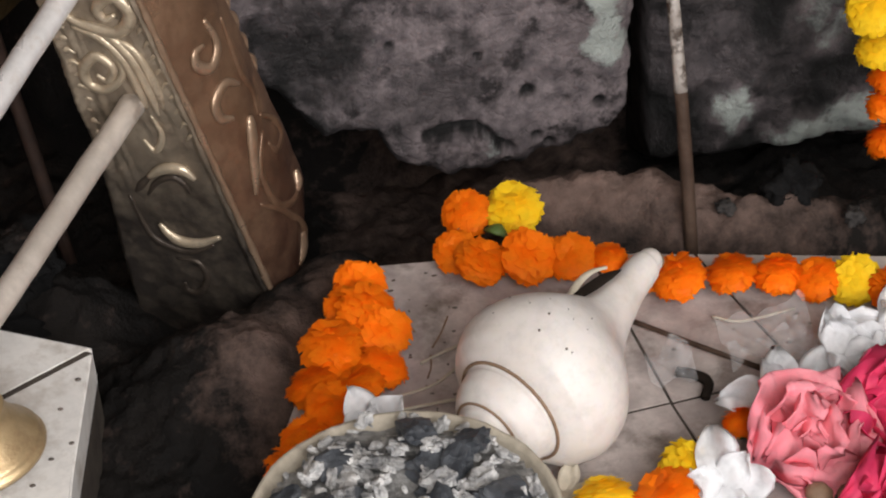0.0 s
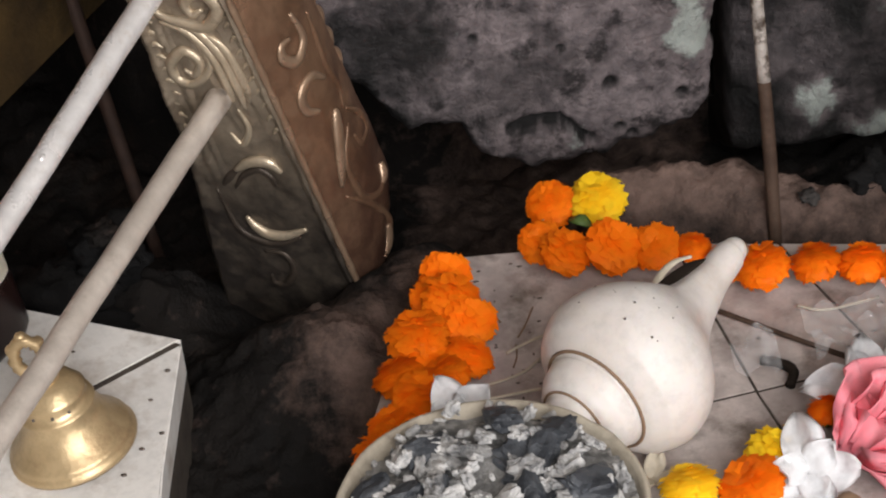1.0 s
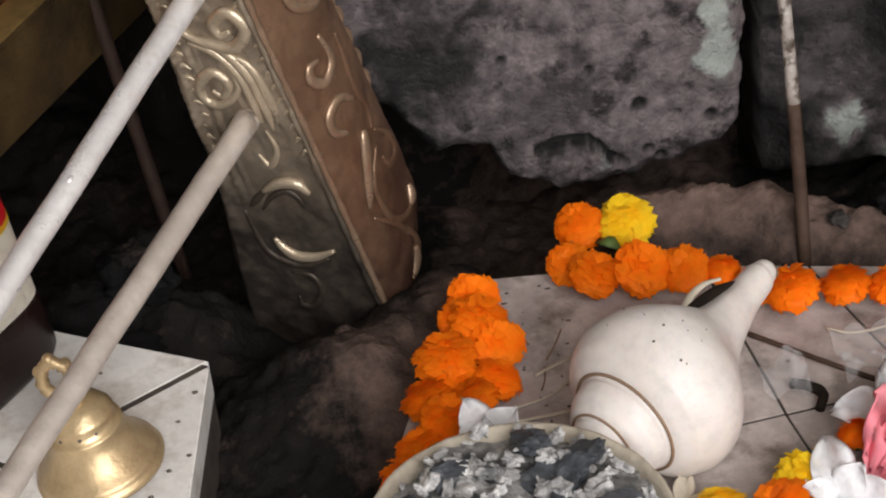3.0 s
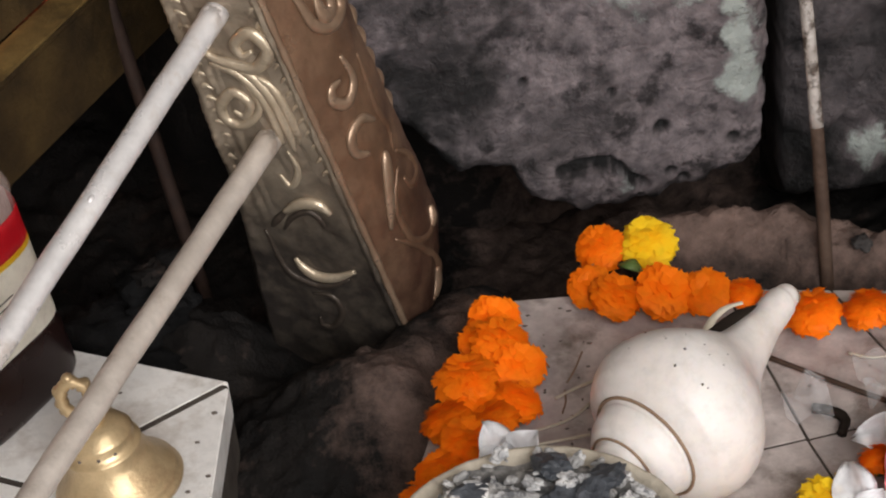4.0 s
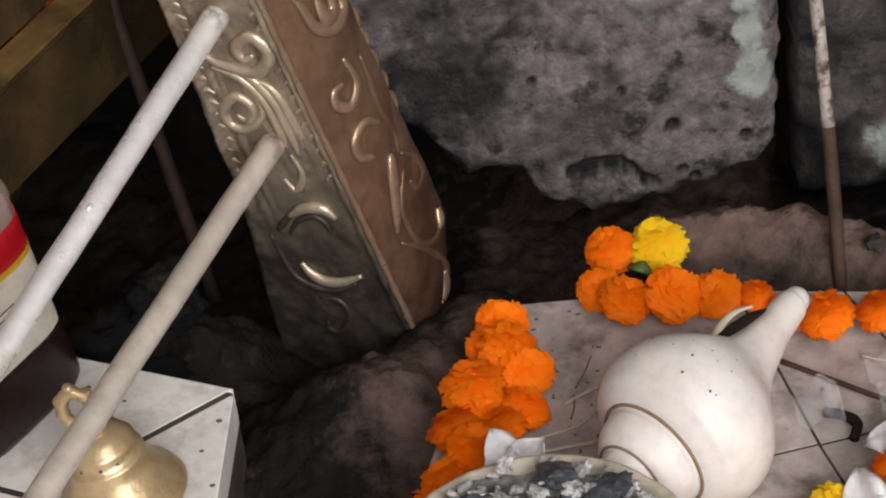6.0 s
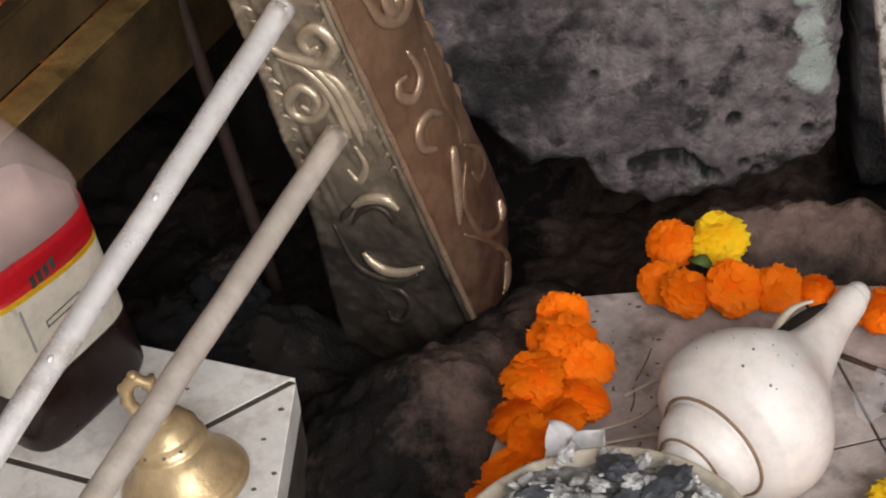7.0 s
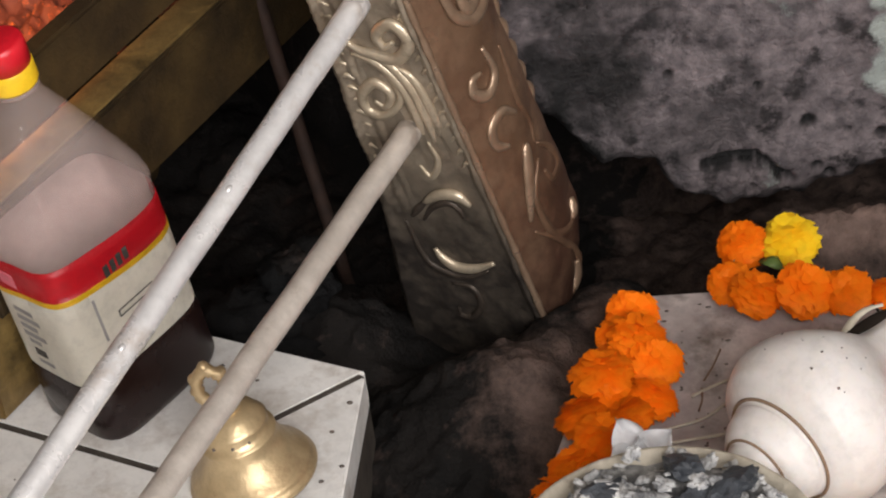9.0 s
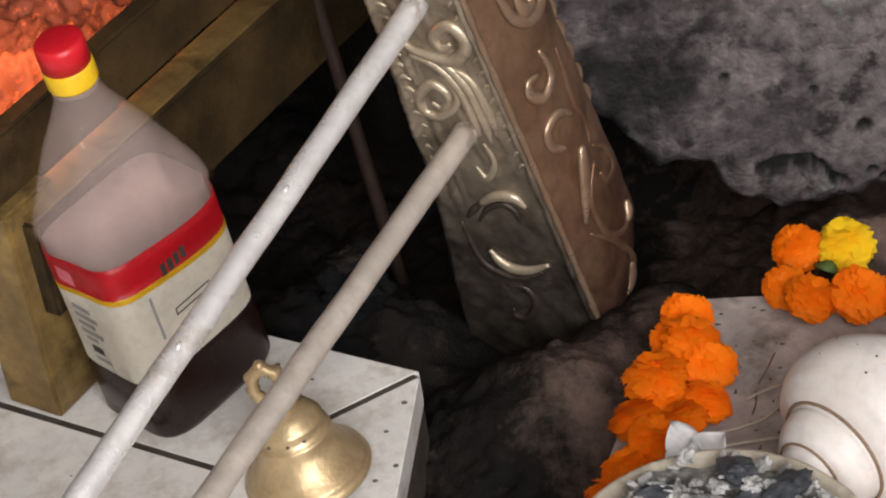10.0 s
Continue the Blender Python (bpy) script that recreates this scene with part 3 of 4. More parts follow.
    # raised leaf ribs running down from the upper scrolls
    for k in range(4):
        c = 0.014 + 0.006 * k + 0.10 * max(0, w - 0.10) * (0.35 + 0.12 * k)
        h += 0.0007 * bumpf(abs(x - c), 0.0026) * bumpf(w - 0.145, 0.06)
    h -= 0.10 * max(0, -0.01 - w) * 0.3
    return tuple(on_left(x, w, h))


def pillar_r(u, v):
    w = -0.06 + 0.52 * v
    x = width_r(w) * u
    h = 0.0011 * fbm(x, w, 5, 45)
    h -= 0.02 * max(0, u - 0.93) / 0.07
    return tuple(on_right(x, w, h))


pillar = thing("gilded_pillar", "carved gilt metal pillar with scrolls, sooty at its foot", "pillar", pose(0, 0, 0))
# gilt goes sooty toward the foot; copper darkens toward foot and outer edge
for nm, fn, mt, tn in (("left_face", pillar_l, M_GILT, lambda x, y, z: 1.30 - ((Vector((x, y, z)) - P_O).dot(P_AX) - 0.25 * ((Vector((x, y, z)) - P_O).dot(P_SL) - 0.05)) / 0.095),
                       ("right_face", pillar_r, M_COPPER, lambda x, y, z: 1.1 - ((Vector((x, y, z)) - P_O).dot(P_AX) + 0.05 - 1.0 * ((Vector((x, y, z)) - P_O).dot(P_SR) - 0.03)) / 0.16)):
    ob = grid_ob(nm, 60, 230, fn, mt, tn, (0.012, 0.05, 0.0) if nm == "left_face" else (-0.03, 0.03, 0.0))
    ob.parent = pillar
tagged(pillar.children[1], "brown copper sheet face")
bead = [on_left(0.0, -0.035 + 0.0105 * i, 0.0015) + 0.0006 * Vector((fbm(i, 0, 0, 1), 0, 0)) for i in range(47)]
part("edge_bead", sweep(bead, [0.0018 + 0.0006 * (i % 2) for i in range(47)], 8), M_SCROLL_C, pillar)


def volute(fn, c, r, turns, a0, hand, tube, material, tail=()):
    pts = []
    n = int(22 * turns)
    tall = 1.35 if fn is on_right else 1.0
    for i in range(n + 1):
        t = i / n
        a = a0 + hand * 2 * math.pi * turns * t
        rr = r * (0.16 + 0.84 * t)
        pts.append(fn(c[0] + rr * math.cos(a), c[1] + tall * rr * math.sin(a), 0.0022 + 0.002 * (1 - t)))
    pts += [fn(p[0], p[1], 0.0015) for p in tail]
    path = catmull(pts, 2)
    k = len(path)
    part("scroll", sweep(path, [tube * (0.65 + 0.5 * math.sin(math.pi * min(1, i / k + 0.12))) for i in range(k)], 8, None, 0.8, P_NL), material, pillar)


def stroke(fn, pts, tube, material, h=0.002):
    path = catmull([fn(p[0], p[1], 0.4 * h) for p in pts], 8)
    k = len(path)
    wide, flat, up = (1.3, 0.55, P_NR) if fn is on_right else (1.1, 0.7, P_NL)
    part("scroll", sweep(path, [wide * tube * (0.25 + 0.95 * math.sin(math.pi * (0.06 + 0.9 * i / k))) for i in range(k)], 10, None, flat, up), material, pillar)


L, R = on_left, on_right
# gilt side: two curls with leaf ribs, then two crescents and a small curl near the foot
stroke(L, ((0.0549, 0.1930), (0.0463, 0.1838), (0.0379, 0.1800), (0.0221, 0.1764), (0.0098, 0.1887), (0.0161, 0.2004), (0.0284, 0.1932), (0.0272, 0.1850), (0.0199, 0.1879)), 0.0031, M_SCROLL)
stroke(L, ((0.0470, 0.1850), (0.0306, 0.1734), (0.0222, 0.1574), (0.0203, 0.1340), (0.0219, 0.1171)), 0.0026, M_SCROLL, 0.0012)
stroke(L, ((0.0505, 0.1796), (0.0362, 0.1719), (0.0278, 0.1558), (0.0266, 0.1337), (0.0273, 0.1225)), 0.0024, M_SCROLL, 0.001)
stroke(L, ((0.0300, 0.1721), (0.0181, 0.1616), (0.0152, 0.1342), (0.0165, 0.1220)), 0.0022, M_SCROLL, 0.0008)
stroke(L, ((0.0330, 0.1680), (0.0311, 0.1488), (0.0457, 0.1362), (0.0558, 0.1395), (0.0550, 0.1507), (0.0436, 0.1594), (0.0366, 0.1513), (0.0430, 0.1422), (0.0488, 0.1462)), 0.0026, M_SCROLL)
stroke(L, ((0.0270, 0.1168), (0.0257, 0.1026), (0.0345, 0.0904), (0.0390, 0.0990)), 0.0016, M_SCROLL, 0.0008)
volute(L, (0.030, 0.262), 0.0120, 1.6, 0.2, -1, 0.0030, M_SCROLL)
stroke(L, ((0.050, 0.226), (0.042, 0.238), (0.026, 0.241), (0.016, 0.236)), 0.0036, M_SCROLL)
stroke(L, ((0.046, 0.224), (0.034, 0.230), (0.020, 0.230)), 0.0022, M_SCROLL)
stroke(L, ((0.0470, 0.0712), (0.0347, 0.0774), (0.0233, 0.0773), (0.0173, 0.0698)), 0.0030, M_SCROLL, 0.0022)
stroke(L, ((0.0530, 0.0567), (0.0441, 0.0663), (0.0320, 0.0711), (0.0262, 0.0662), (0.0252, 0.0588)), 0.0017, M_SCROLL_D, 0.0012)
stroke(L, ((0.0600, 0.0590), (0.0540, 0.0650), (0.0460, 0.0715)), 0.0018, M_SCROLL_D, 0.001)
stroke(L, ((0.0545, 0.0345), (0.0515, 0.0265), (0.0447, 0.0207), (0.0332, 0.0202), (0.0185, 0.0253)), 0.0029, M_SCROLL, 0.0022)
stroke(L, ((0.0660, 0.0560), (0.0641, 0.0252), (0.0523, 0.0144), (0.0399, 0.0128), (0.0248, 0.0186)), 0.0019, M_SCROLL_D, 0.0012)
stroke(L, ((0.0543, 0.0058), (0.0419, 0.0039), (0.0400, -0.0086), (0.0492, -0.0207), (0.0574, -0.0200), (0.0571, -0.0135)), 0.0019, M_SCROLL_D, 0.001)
for i in range(17):
    w = 0.100 + 0.0085 * i
    x = width_l(w) - 0.0105
    stroke(L, ((x, w - 0.002), (x - 0.0035, w + 0.0045), (x - 0.0085, w + 0.0015)), 0.0012, M_SCROLL, 0.0004)
for i in range(13):
    w = 0.098 + 0.0095 * i
    stroke(L, ((0.0035, w), (0.0075, w + 0.0040), (0.0115, w + 0.0005)), 0.0009, M_SCROLL, 0.0003)
# copper side: loops, hooks and a long spear; the brighter metal paints their highlights
stroke(R, ((0.0150, 0.2140), (0.0178, 0.2033), (0.0207, 0.1892), (0.0319, 0.1794), (0.0449, 0.1817), (0.0470, 0.1950), (0.0390, 0.2080)), 0.0026, M_SCROLL_C, 0.0015)
stroke(R, ((0.0290, 0.2040), (0.0280, 0.1952), (0.0300, 0.1876), (0.0365, 0.1884), (0.0380, 0.1980)), 0.0030, M_SCROLL_C, 0.0018)
volute(R, (0.030, 0.262), 0.0150, 1.6, 1.2, -1, 0.0038, M_SCROLL_C)
stroke(R, ((0.0283, 0.1620), (0.0302, 0.1438), (0.0205, 0.1354), (0.0127, 0.1420), (0.0143, 0.1497), (0.0213, 0.1499)), 0.0024, M_SCROLL_C, 0.0016)
stroke(R, ((0.0333, 0.1120), (0.0242, 0.1203), (0.0138, 0.1161), (0.0125, 0.1051), (0.0201, 0.0985)), 0.0025, M_SCROLL_C, 0.0016)
stroke(R, ((0.0420, 0.1520), (0.0408, 0.1364), (0.0387, 0.1144), (0.0418, 0.0990), (0.0379, 0.0852)), 0.0016, M_COPPER, 0.0006)
stroke(R, ((0.0310, 0.0910), (0.0294, 0.0868), (0.0244, 0.0740), (0.0184, 0.0588), (0.0135, 0.0469)), 0.0027, M_SCROLL_C, 0.0012)
stroke(R, ((0.0361, 0.0752), (0.0224, 0.0551), (0.0243, 0.0295), (0.0384, 0.0211), (0.0489, 0.0282)), 0.0018, M_COPPER, 0.0004)
stroke(R, ((0.0430, 0.0225), (0.0470, 0.0260), (0.0495, 0.0330)), 0.0022, M_SCROLL_C, 0.0018)
stroke(R, ((0.0134, 0.0396), (0.0275, 0.0205), (0.0382, -0.0018), (0.0358, -0.0151), (0.0238, -0.0194)), 0.0018, M_COPPER, 0.0008)
stroke(R, ((0.0360, -0.0040), (0.0335, -0.0130), (0.0262, -0.0190)), 0.0026, M_SCROLL_C, 0.0016)
stroke(R, ((0.0393, 0.0841), (0.0491, 0.0726), (0.0502, 0.0599), (0.0401, 0.0570), (0.0369, 0.0658)), 0.0018, M_COPPER, 0.0006)
for i in range(9):
    w = 0.100 + 0.015 * i
    stroke(R, ((0.0545, w), (0.0575, w + 0.007), (0.0550, w + 0.014)), 0.0018, M_SCROLL_C, -0.004)


# ---- two steel tubes that run from the pillar ----
def tube_rail(a, b, r, material, label, glints):
    a, b = Vector(a), Vector(b)
    d = (b - a).normalized()
    ob = thing("steel_rail", label, "rail", Matrix.Translation(a), "rails from the pillar")
    n = 60
    path = [(b - a) * (i / n) + 0.0006 * Vector((fbm(i, 0, 0, 0.2), fbm(i, 5, 0, 0.2), fbm(i, 9, 0, 0.2))) for i in range(n + 1)]
    part("tube", sweep(path, [r * (1 + 0.02 * fbm(i, 3, 0, 0.4)) for i in range(n + 1)], 20), material, ob)
    part("collar", sweep([d * -0.004, d * 0.002, d * 0.006, d * 0.009], [r * 1.02, r * 1.04, r * 1.03, r * 0.95], 20), material, ob, "worn socket where the tube meets the pillar")
    side = (Vector((0.1, -0.55, 0.8)) - d * Vector((0.1, -0.55, 0.8)).dot(d)).normalized()
    # small raised beads stand in for dot highlights along the tube
    for s in glints:
        bm = bmesh.new()
        bmesh.ops.create_icosphere(bm, subdivisions=2, radius=0.0017)
        for v in bm.verts:
            v.co = v.co + d * (s + 0.6 * v.co.dot(d)) + side * (r * 0.90)
        part("weld_bump", bm, material, ob)
    return ob


tube_rail((-0.107, 0.052, 0.2025), (-0.3635, -0.3175, 0.069), 0.0070, M_ROD_B, "bright dented steel tube slanting from the pillar", (0.131, 0.232))
tube_rail((-0.090, 0.056, 0.116), (-0.3055, -0.373, 0.0985), 0.0070, M_ROD, "dull grey steel tube slanting from the pillar", ())

# ---- standing rods ----
stick = thing("thin_rod", "thin rusty metal rod standing behind the garland", "rod", Matrix.Translation((0.211, 0.02, -0.02)))
sp = [Vector((-0.003 * t * 1.6 + 0.0012 * math.sin(6 * t), 0.10 * t, 0.38 * t)) for t in (i / 30 for i in range(31))]
part("shaft", sweep(sp[:9], [0.0040 * (1 + 0.08 * fbm(i, 2, 0, 0.7)) for i in range(9)], 10), M_STICK, stick, "rusty brown lower end")
# the rod's bright sheen is put into this length's pale colour
part("upper_shaft", sweep(sp[8:], [0.0038 * (1 + 0.08 * fbm(i, 2, 0, 0.7)) for i in range(23)], 10), M_STICK_PALE, stick, "pale mottled upper length, its sheen in the colour")
rod = thing("iron_rod", "thin brown iron rod leaning in the dark", "rod", Matrix.Translation((-0.150, 0.20, -0.11)))
part("shaft", sweep([Vector((-0.048 * t, 0.01 * t, 0.45 * t)) for t in (i / 12 for i in range(13))], 0.0045, 10), M_DARKROD, rod)

# ---- conch ----
C_AX = Vector((0.074, 0.062, 0.008)).normalized()
C_LEN = 0.1656
C_O = Vector((0.103, -0.128, 0.0465)) - C_AX * 0.068


def conch_r(s):
    """The shell's radius along its axis: stepped at the coils, smooth from the body to the beak."""
    if s < 0.046:
        return conch_step(s)
    h = min(0.008, s - 0.042, max(0.0, C_LEN - s))
    return sum(conch_step(s + k * h) for k in (-1, -0.6, -0.2, 0.2, 0.6, 1)) / 6


def conch_step(s):
    s = s if s < 0.068 else 0.068 + (s - 0.068) / 0.80
    prof = ((0, 0.0), (0.003, 0.008), (0.008, 0.0135), (0.014, 0.0165), (0.0155, 0.0160), (0.018, 0.0215), (0.024, 0.0262), (0.031, 0.0285), (0.0328, 0.0278), (0.036, 0.0345), (0.044, 0.0420),
            (0.055, 0.0470), (0.066, 0.0480), (0.076, 0.0468), (0.088, 0.0420), (0.098, 0.0345), (0.107, 0.0262), (0.116, 0.0202), (0.126, 0.0168), (0.138, 0.0142), (0.152, 0.0116), (0.162, 0.0092), (0.166, 0.0090), (0.172, 0.0100), (0.180, 0.0092), (0.188, 0.0062), (0.190, 0.0))
    for (sa, ra), (sb, rb) in zip(prof, prof[1:]):
        if s <= sb:
            return ra + (rb - ra) * (s - sa) / (sb - sa)
    return 0.0


def conch_skew(s, a):
    """The whorl runs aslant: full early on one side, late on the other."""
    k = max(0.0, min(1.0, (s - 0.034) / 0.022)) * max(0.0, min(1.0, (0.160 - s) / 0.04))
    c = math.cos(a)
    return (-0.0125 * c if c < 0 else 0.006 * c) * k


def conch_bow(s):
    """How far the shell's axis bows sideways: the body hangs out, the beak swings back."""
    k = max(0.0, min(1.0, (s - 0.080) / 0.090))
    return 0.0030 - 0.0090 * k * k * (3 - 2 * k)


conch = thing("conch_shell", "white conch shell with a coiled spire and dark specks", "conch shell", pose(0, 0, 0))
cu = C_AX.cross(Vector((0, 0, 1))).normalized()
cv = cu.cross(C_AX)
bm = bmesh.new()
NS, NA = 150, 64
rings = []
for i in range(NS + 1):
    ring = []
    for k in range(NA):
        a = 2 * math.pi * k / NA
        s = C_LEN * i / NS
        # the seams wind up the spire
        wind = 0.0075 * (((a + 1.9) / (2 * math.pi)) % 1 - 0.5) * max(0, 1 - s / 0.06)
        r = conch_r(min(C_LEN, max(0.0004, s + wind + conch_skew(s, a))))
        r *= 1 + 0.012 * fbm(math.cos(a) * 0.5, math.sin(a) * 0.5, s * 12, 1.2, 3)
        bend = 0.008 * max(0, (s - 0.10) / 0.066) ** 2
        ring.append(bm.verts.new(C_O + C_AX * s + r * (math.cos(a) * cu + math.sin(a) * cv) + cu * conch_bow(s) + cv * bend * 0.25))
    rings.append(ring)
for a, b in zip(rings, rings[1:]):
    for k in range(NA):
        bm.faces.new((a[k], a[(k + 1) % NA], b[(k + 1) % NA], b[k]))
bm.faces.new(rings[0])
bm.faces.new(rings[-1][::-1])
bmesh.ops.recalc_face_normals(bm, faces=bm.faces[:])
shell = part("shell", bm, M_SHELL, conch)


def conch_at(s, a, lift=0.0):
    wind = 0.0075 * (((a + 1.9) / (2 * math.pi)) % 1 - 0.5) * max(0, 1 - s / 0.06)
    r = conch_r(s + wind + conch_skew(s, a)) + lift
    return C_O + C_AX * s + r * (math.cos(a) * cu + math.sin(a) * cv) + cu * conch_bow(s)


for s0, rad in ((0.0338, 0.0010), (0.0163, 0.0008)):
    path = []
    for i in range(61):
        a = 2 * math.pi * (i + 0.3) / 60.6 - 1.9
        s = s0 - 0.0075 * (((a + 1.9) / (2 * math.pi)) % 1 - 0.5) * max(0, 1 - s0 / 0.06)
        path.append(C_O + C_AX * s + cu * conch_bow(s) + (conch_r(s0) + 0.0003) * (math.cos(a) * cu + math.sin(a) * cv))
    part("seam", sweep(path, rad, 6, None, 1.0, C_AX), M_SHELL_DARK, shell, "brown line along the coil seam")
# flared lip beside the beak; a dark strip under it paints the mouth's shade
lip = catmull([conch_at(0.092, 2.35, 0.000), conch_at(0.104, 2.45, 0.004), conch_at(0.116, 2.50, 0.0085), conch_at(0.126, 2.45, 0.009), conch_at(0.134, 2.3, 0.006)], 6)
part("lip", sweep(lip, [0.0012 + 0.0011 * math.sin(math.pi * min(1, i / (len(lip) - 1) + 0.1)) for i in range(len(lip))], 10, None, 0.6), M_LEAF, conch, "flared tan lip of the shell")
part("beak_tip", sweep([C_O + C_AX * s + cu * (conch_bow(s) + 0.0008) for s in (0.1625, 0.1645, 0.1662)], [0.0052, 0.0048, 0.0030], 12), M_SHELL_DARK, conch, "brown broken tip")
mouth = catmull([conch_at(0.098, 2.25, -0.0002), conch_at(0.112, 2.3, 0.0015), conch_at(0.128, 2.2, 0.0015), conch_at(0.140, 2.0, 0.0)], 6)
part("mouth", sweep(mouth, [0.0008 + 0.0042 * math.sin(math.pi * i / (len(mouth) - 1)) for i in range(len(mouth))], 10, None, 0.35), M_TWIG, conch, "dark strip painting the shade in the shell's opening")
random.seed(3)
for i in range(22):
    s, a = random.uniform(0.042, 0.086), random.uniform(0.9, 3.0)
    p = conch_at(s, a, 0.0)
    bm = bmesh.new()
    bmesh.ops.create_icosphere(bm, subdivisions=1, radius=random.choice((0.0004, 0.0004, 0.0005, 0.0008)))
    bmesh.ops.translate(bm, verts=bm.verts[:], vec=p)
    part("speck", bm, M_SPECK, shell)

# ---- bowl of ash and charcoal ----
B_C = Vector((0.0145, -0.237, 0.0))
bowl = thing("ash_bowl", "pale clay bowl heaped with charcoal and white ash", "bowl", Matrix.Translation(B_C) @ Matrix.Diagonal((1.05, 1.05, 1.0, 1.0)))
prof = [(0.0, 0.0), (0.036, 0.0), (0.042, 0.004), (0.056, 0.028), (0.066, 0.050), (0.0705, 0.058), (0.0722, 0.061), (0.0712, 0.0635), (0.0695, 0.0632), (0.0678, 0.060), (0.058, 0.040), (0.0, 0.034)]
bm = lathe(prof, 72)
for v in bm.verts:
    a = math.atan2(v.co.y, v.co.x)
    k = 1 + 0.018 * fbm(math.cos(a), math.sin(a), v.co.z * 8, 1.6, 4)
    v.co.x *= k
    v.co.y *= k
    v.co.z += 0.0016 * fbm(math.cos(a), math.sin(a), 3, 2.2, 4) * min(1, v.co.z / 0.05)
bmesh.ops.recalc_face_normals(bm, faces=bm.faces[:])
body = part("body", bm, M_BOWL, bowl)
# bed of ash
bm = bmesh.new()
n = 44
gv = {}
for i in range(n + 1):
    for j in range(n + 1):
        x, y = -0.069 + 0.138 * i / n, -0.069 + 0.138 * j / n
        if math.hypot(x, y) < 0.0685:
            gv[i, j] = bm.verts.new((x, y, 0.0635 + 0.006 * fbm(x, y, 0, 50) - 0.004 * (math.hypot(x, y) / 0.065) ** 3))
for i in range(n):
    for j in range(n):
        q = [(i, j), (i + 1, j), (i + 1, j + 1), (i, j + 1)]
        if all(k in gv for k in q):
            bm.faces.new([gv[k] for k in q])
part("ash_bed", bm, M_CINDER, bowl, "crumbled grey-white ash")
random.seed(8)


def chunk(size, long, material, name, at, turn):
    bm = bmesh.new()
    bmesh.ops.create_icosphere(bm, subdivisions=3 if size > 0.0035 else 2, radius=1)
    o = random.uniform(0, 90)
    for v in bm.verts:
        q = v.co.copy()
        m = max(abs(q.x), abs(q.y), abs(q.z))
        q = q.lerp(q / m, 0.6) * (0.80 + (0.46 if material is M_ASH else 0.26) * fbm(q.x, q.y, q.z + o, 1.5, 4))
        v.co = Vector((q.x * size * long, q.y * size, q.z * size * 0.7))
    bmesh.ops.transform(bm, matrix=Matrix.Translation(at) @ Euler(turn).to_matrix().to_4x4(), verts=bm.verts[:])
    part(name, bm, material, bowl, smooth=False)


for i in range(20):
    r, a = 0.057 * math.sqrt(random.random()), random.uniform(0, 6.28)
    chunk(random.uniform(0.006, 0.0100), random.uniform(1.3, 2.4), M_COAL, "charcoal", (r * math.cos(a), r * math.sin(a) - 0.002, 0.063 + random.uniform(0.0, 0.008)),
          (random.uniform(-0.5, 0.5), random.uniform(-0.5, 0.5), random.uniform(0, 3.14)))
for i in range(170):
    r, a = 0.063 * math.sqrt(random.random()), random.uniform(0, 6.28)
    chunk(random.choice((0.0016, 0.0022, 0.003, 0.0045, 0.006)) * (1.0 if r < 0.05 else 0.6), random.uniform(1.0, 2.6), M_ASH, "ash_flake", (r * math.cos(a), r * math.sin(a) + 0.001, 0.064 + 0.005 * (1 - (r / 0.063) ** 2) + random.uniform(0.0, 0.005)),
          (random.uniform(-0.9, 0.9), random.uniform(-0.9, 0.9), random.uniform(0, 3.14)))


# ---- marigolds ----
def marigold_mesh(seed, r=0.0148, flat=0.80):
    """A pompon of overlapping frilled petals laid in rings round its crown."""
    rnd = random.Random(seed)
    verts, faces = [(0.0, 0.0, 0.0)], []
    theta = 0.12
    while theta < 2.5:
        n = max(4, int(20 * math.sin(theta) + 1))
        ph0 = rnd.uniform(0, 6.28)
        for i in range(n):
            ph = ph0 + 6.2832 * (i + rnd.uniform(-0.25, 0.25)) / n
            th = theta + rnd.uniform(-0.10, 0.10)
            wd, reach = r * rnd.uniform(0.17, 0.27), rnd.uniform(0.86, 1.04)
            side = Vector((-math.sin(ph), math.cos(ph), 0))
            o = len(verts)
            for t in (0.0, 0.4, 0.75, 1.0):
                for k in (-1.0, -0.35, 0.35, 1.0):
                    tip = rnd.uniform(-0.12, 0.14) if t == 1.0 else 0.0
                    a = th - 0.34 + 0.46 * t + 0.5 * tip
                    d = Vector((math.sin(a) * math.cos(ph), math.sin(a) * math.sin(ph), math.cos(a)))
                    rad = r * reach * (0.78 + 0.17 * t + 0.06 * t * t + tip * 0.7 - 0.05 * k * k * (1 - t))
                    p = d * rad + side * wd * (0.5 + 0.55 * t) * k
                    verts.append((p.x, p.y, p.z * flat))
            for a in (0, 4, 8):
                for k in (0, 1, 2):
                    faces.append((o + a + k, o + a + k + 1, o + a + k + 5, o + a + k + 4))
            faces.append((o, o + 1, 0))
        theta += rnd.uniform(0.20, 0.27)
    me = bpy.data.meshes.new("marigold")
    # inner ball so that no gap shows through
    bm = bmesh.new()
    bmesh.ops.create_icosphere(bm, subdivisions=2, radius=r * 0.80)
    bm.verts.ensure_lookup_table()
    o = len(verts)
    verts += [(v.co.x, v.co.y, v.co.z * flat) for v in bm.verts]
    faces += [tuple(o + v.index for v in f.verts) for f in bm.faces] + [(o, o + 1, 0)]
    bm.free()
    me.from_pydata(verts, [], faces)
    for p in me.polygons:
        p.use_smooth = True
    me.update()
    return me


MARI = []
for sd in range(4):
    for mt in (M_ORANGE, M_YELLOW):
        me = marigold_mesh(sd)
        me.materials.append(mt)
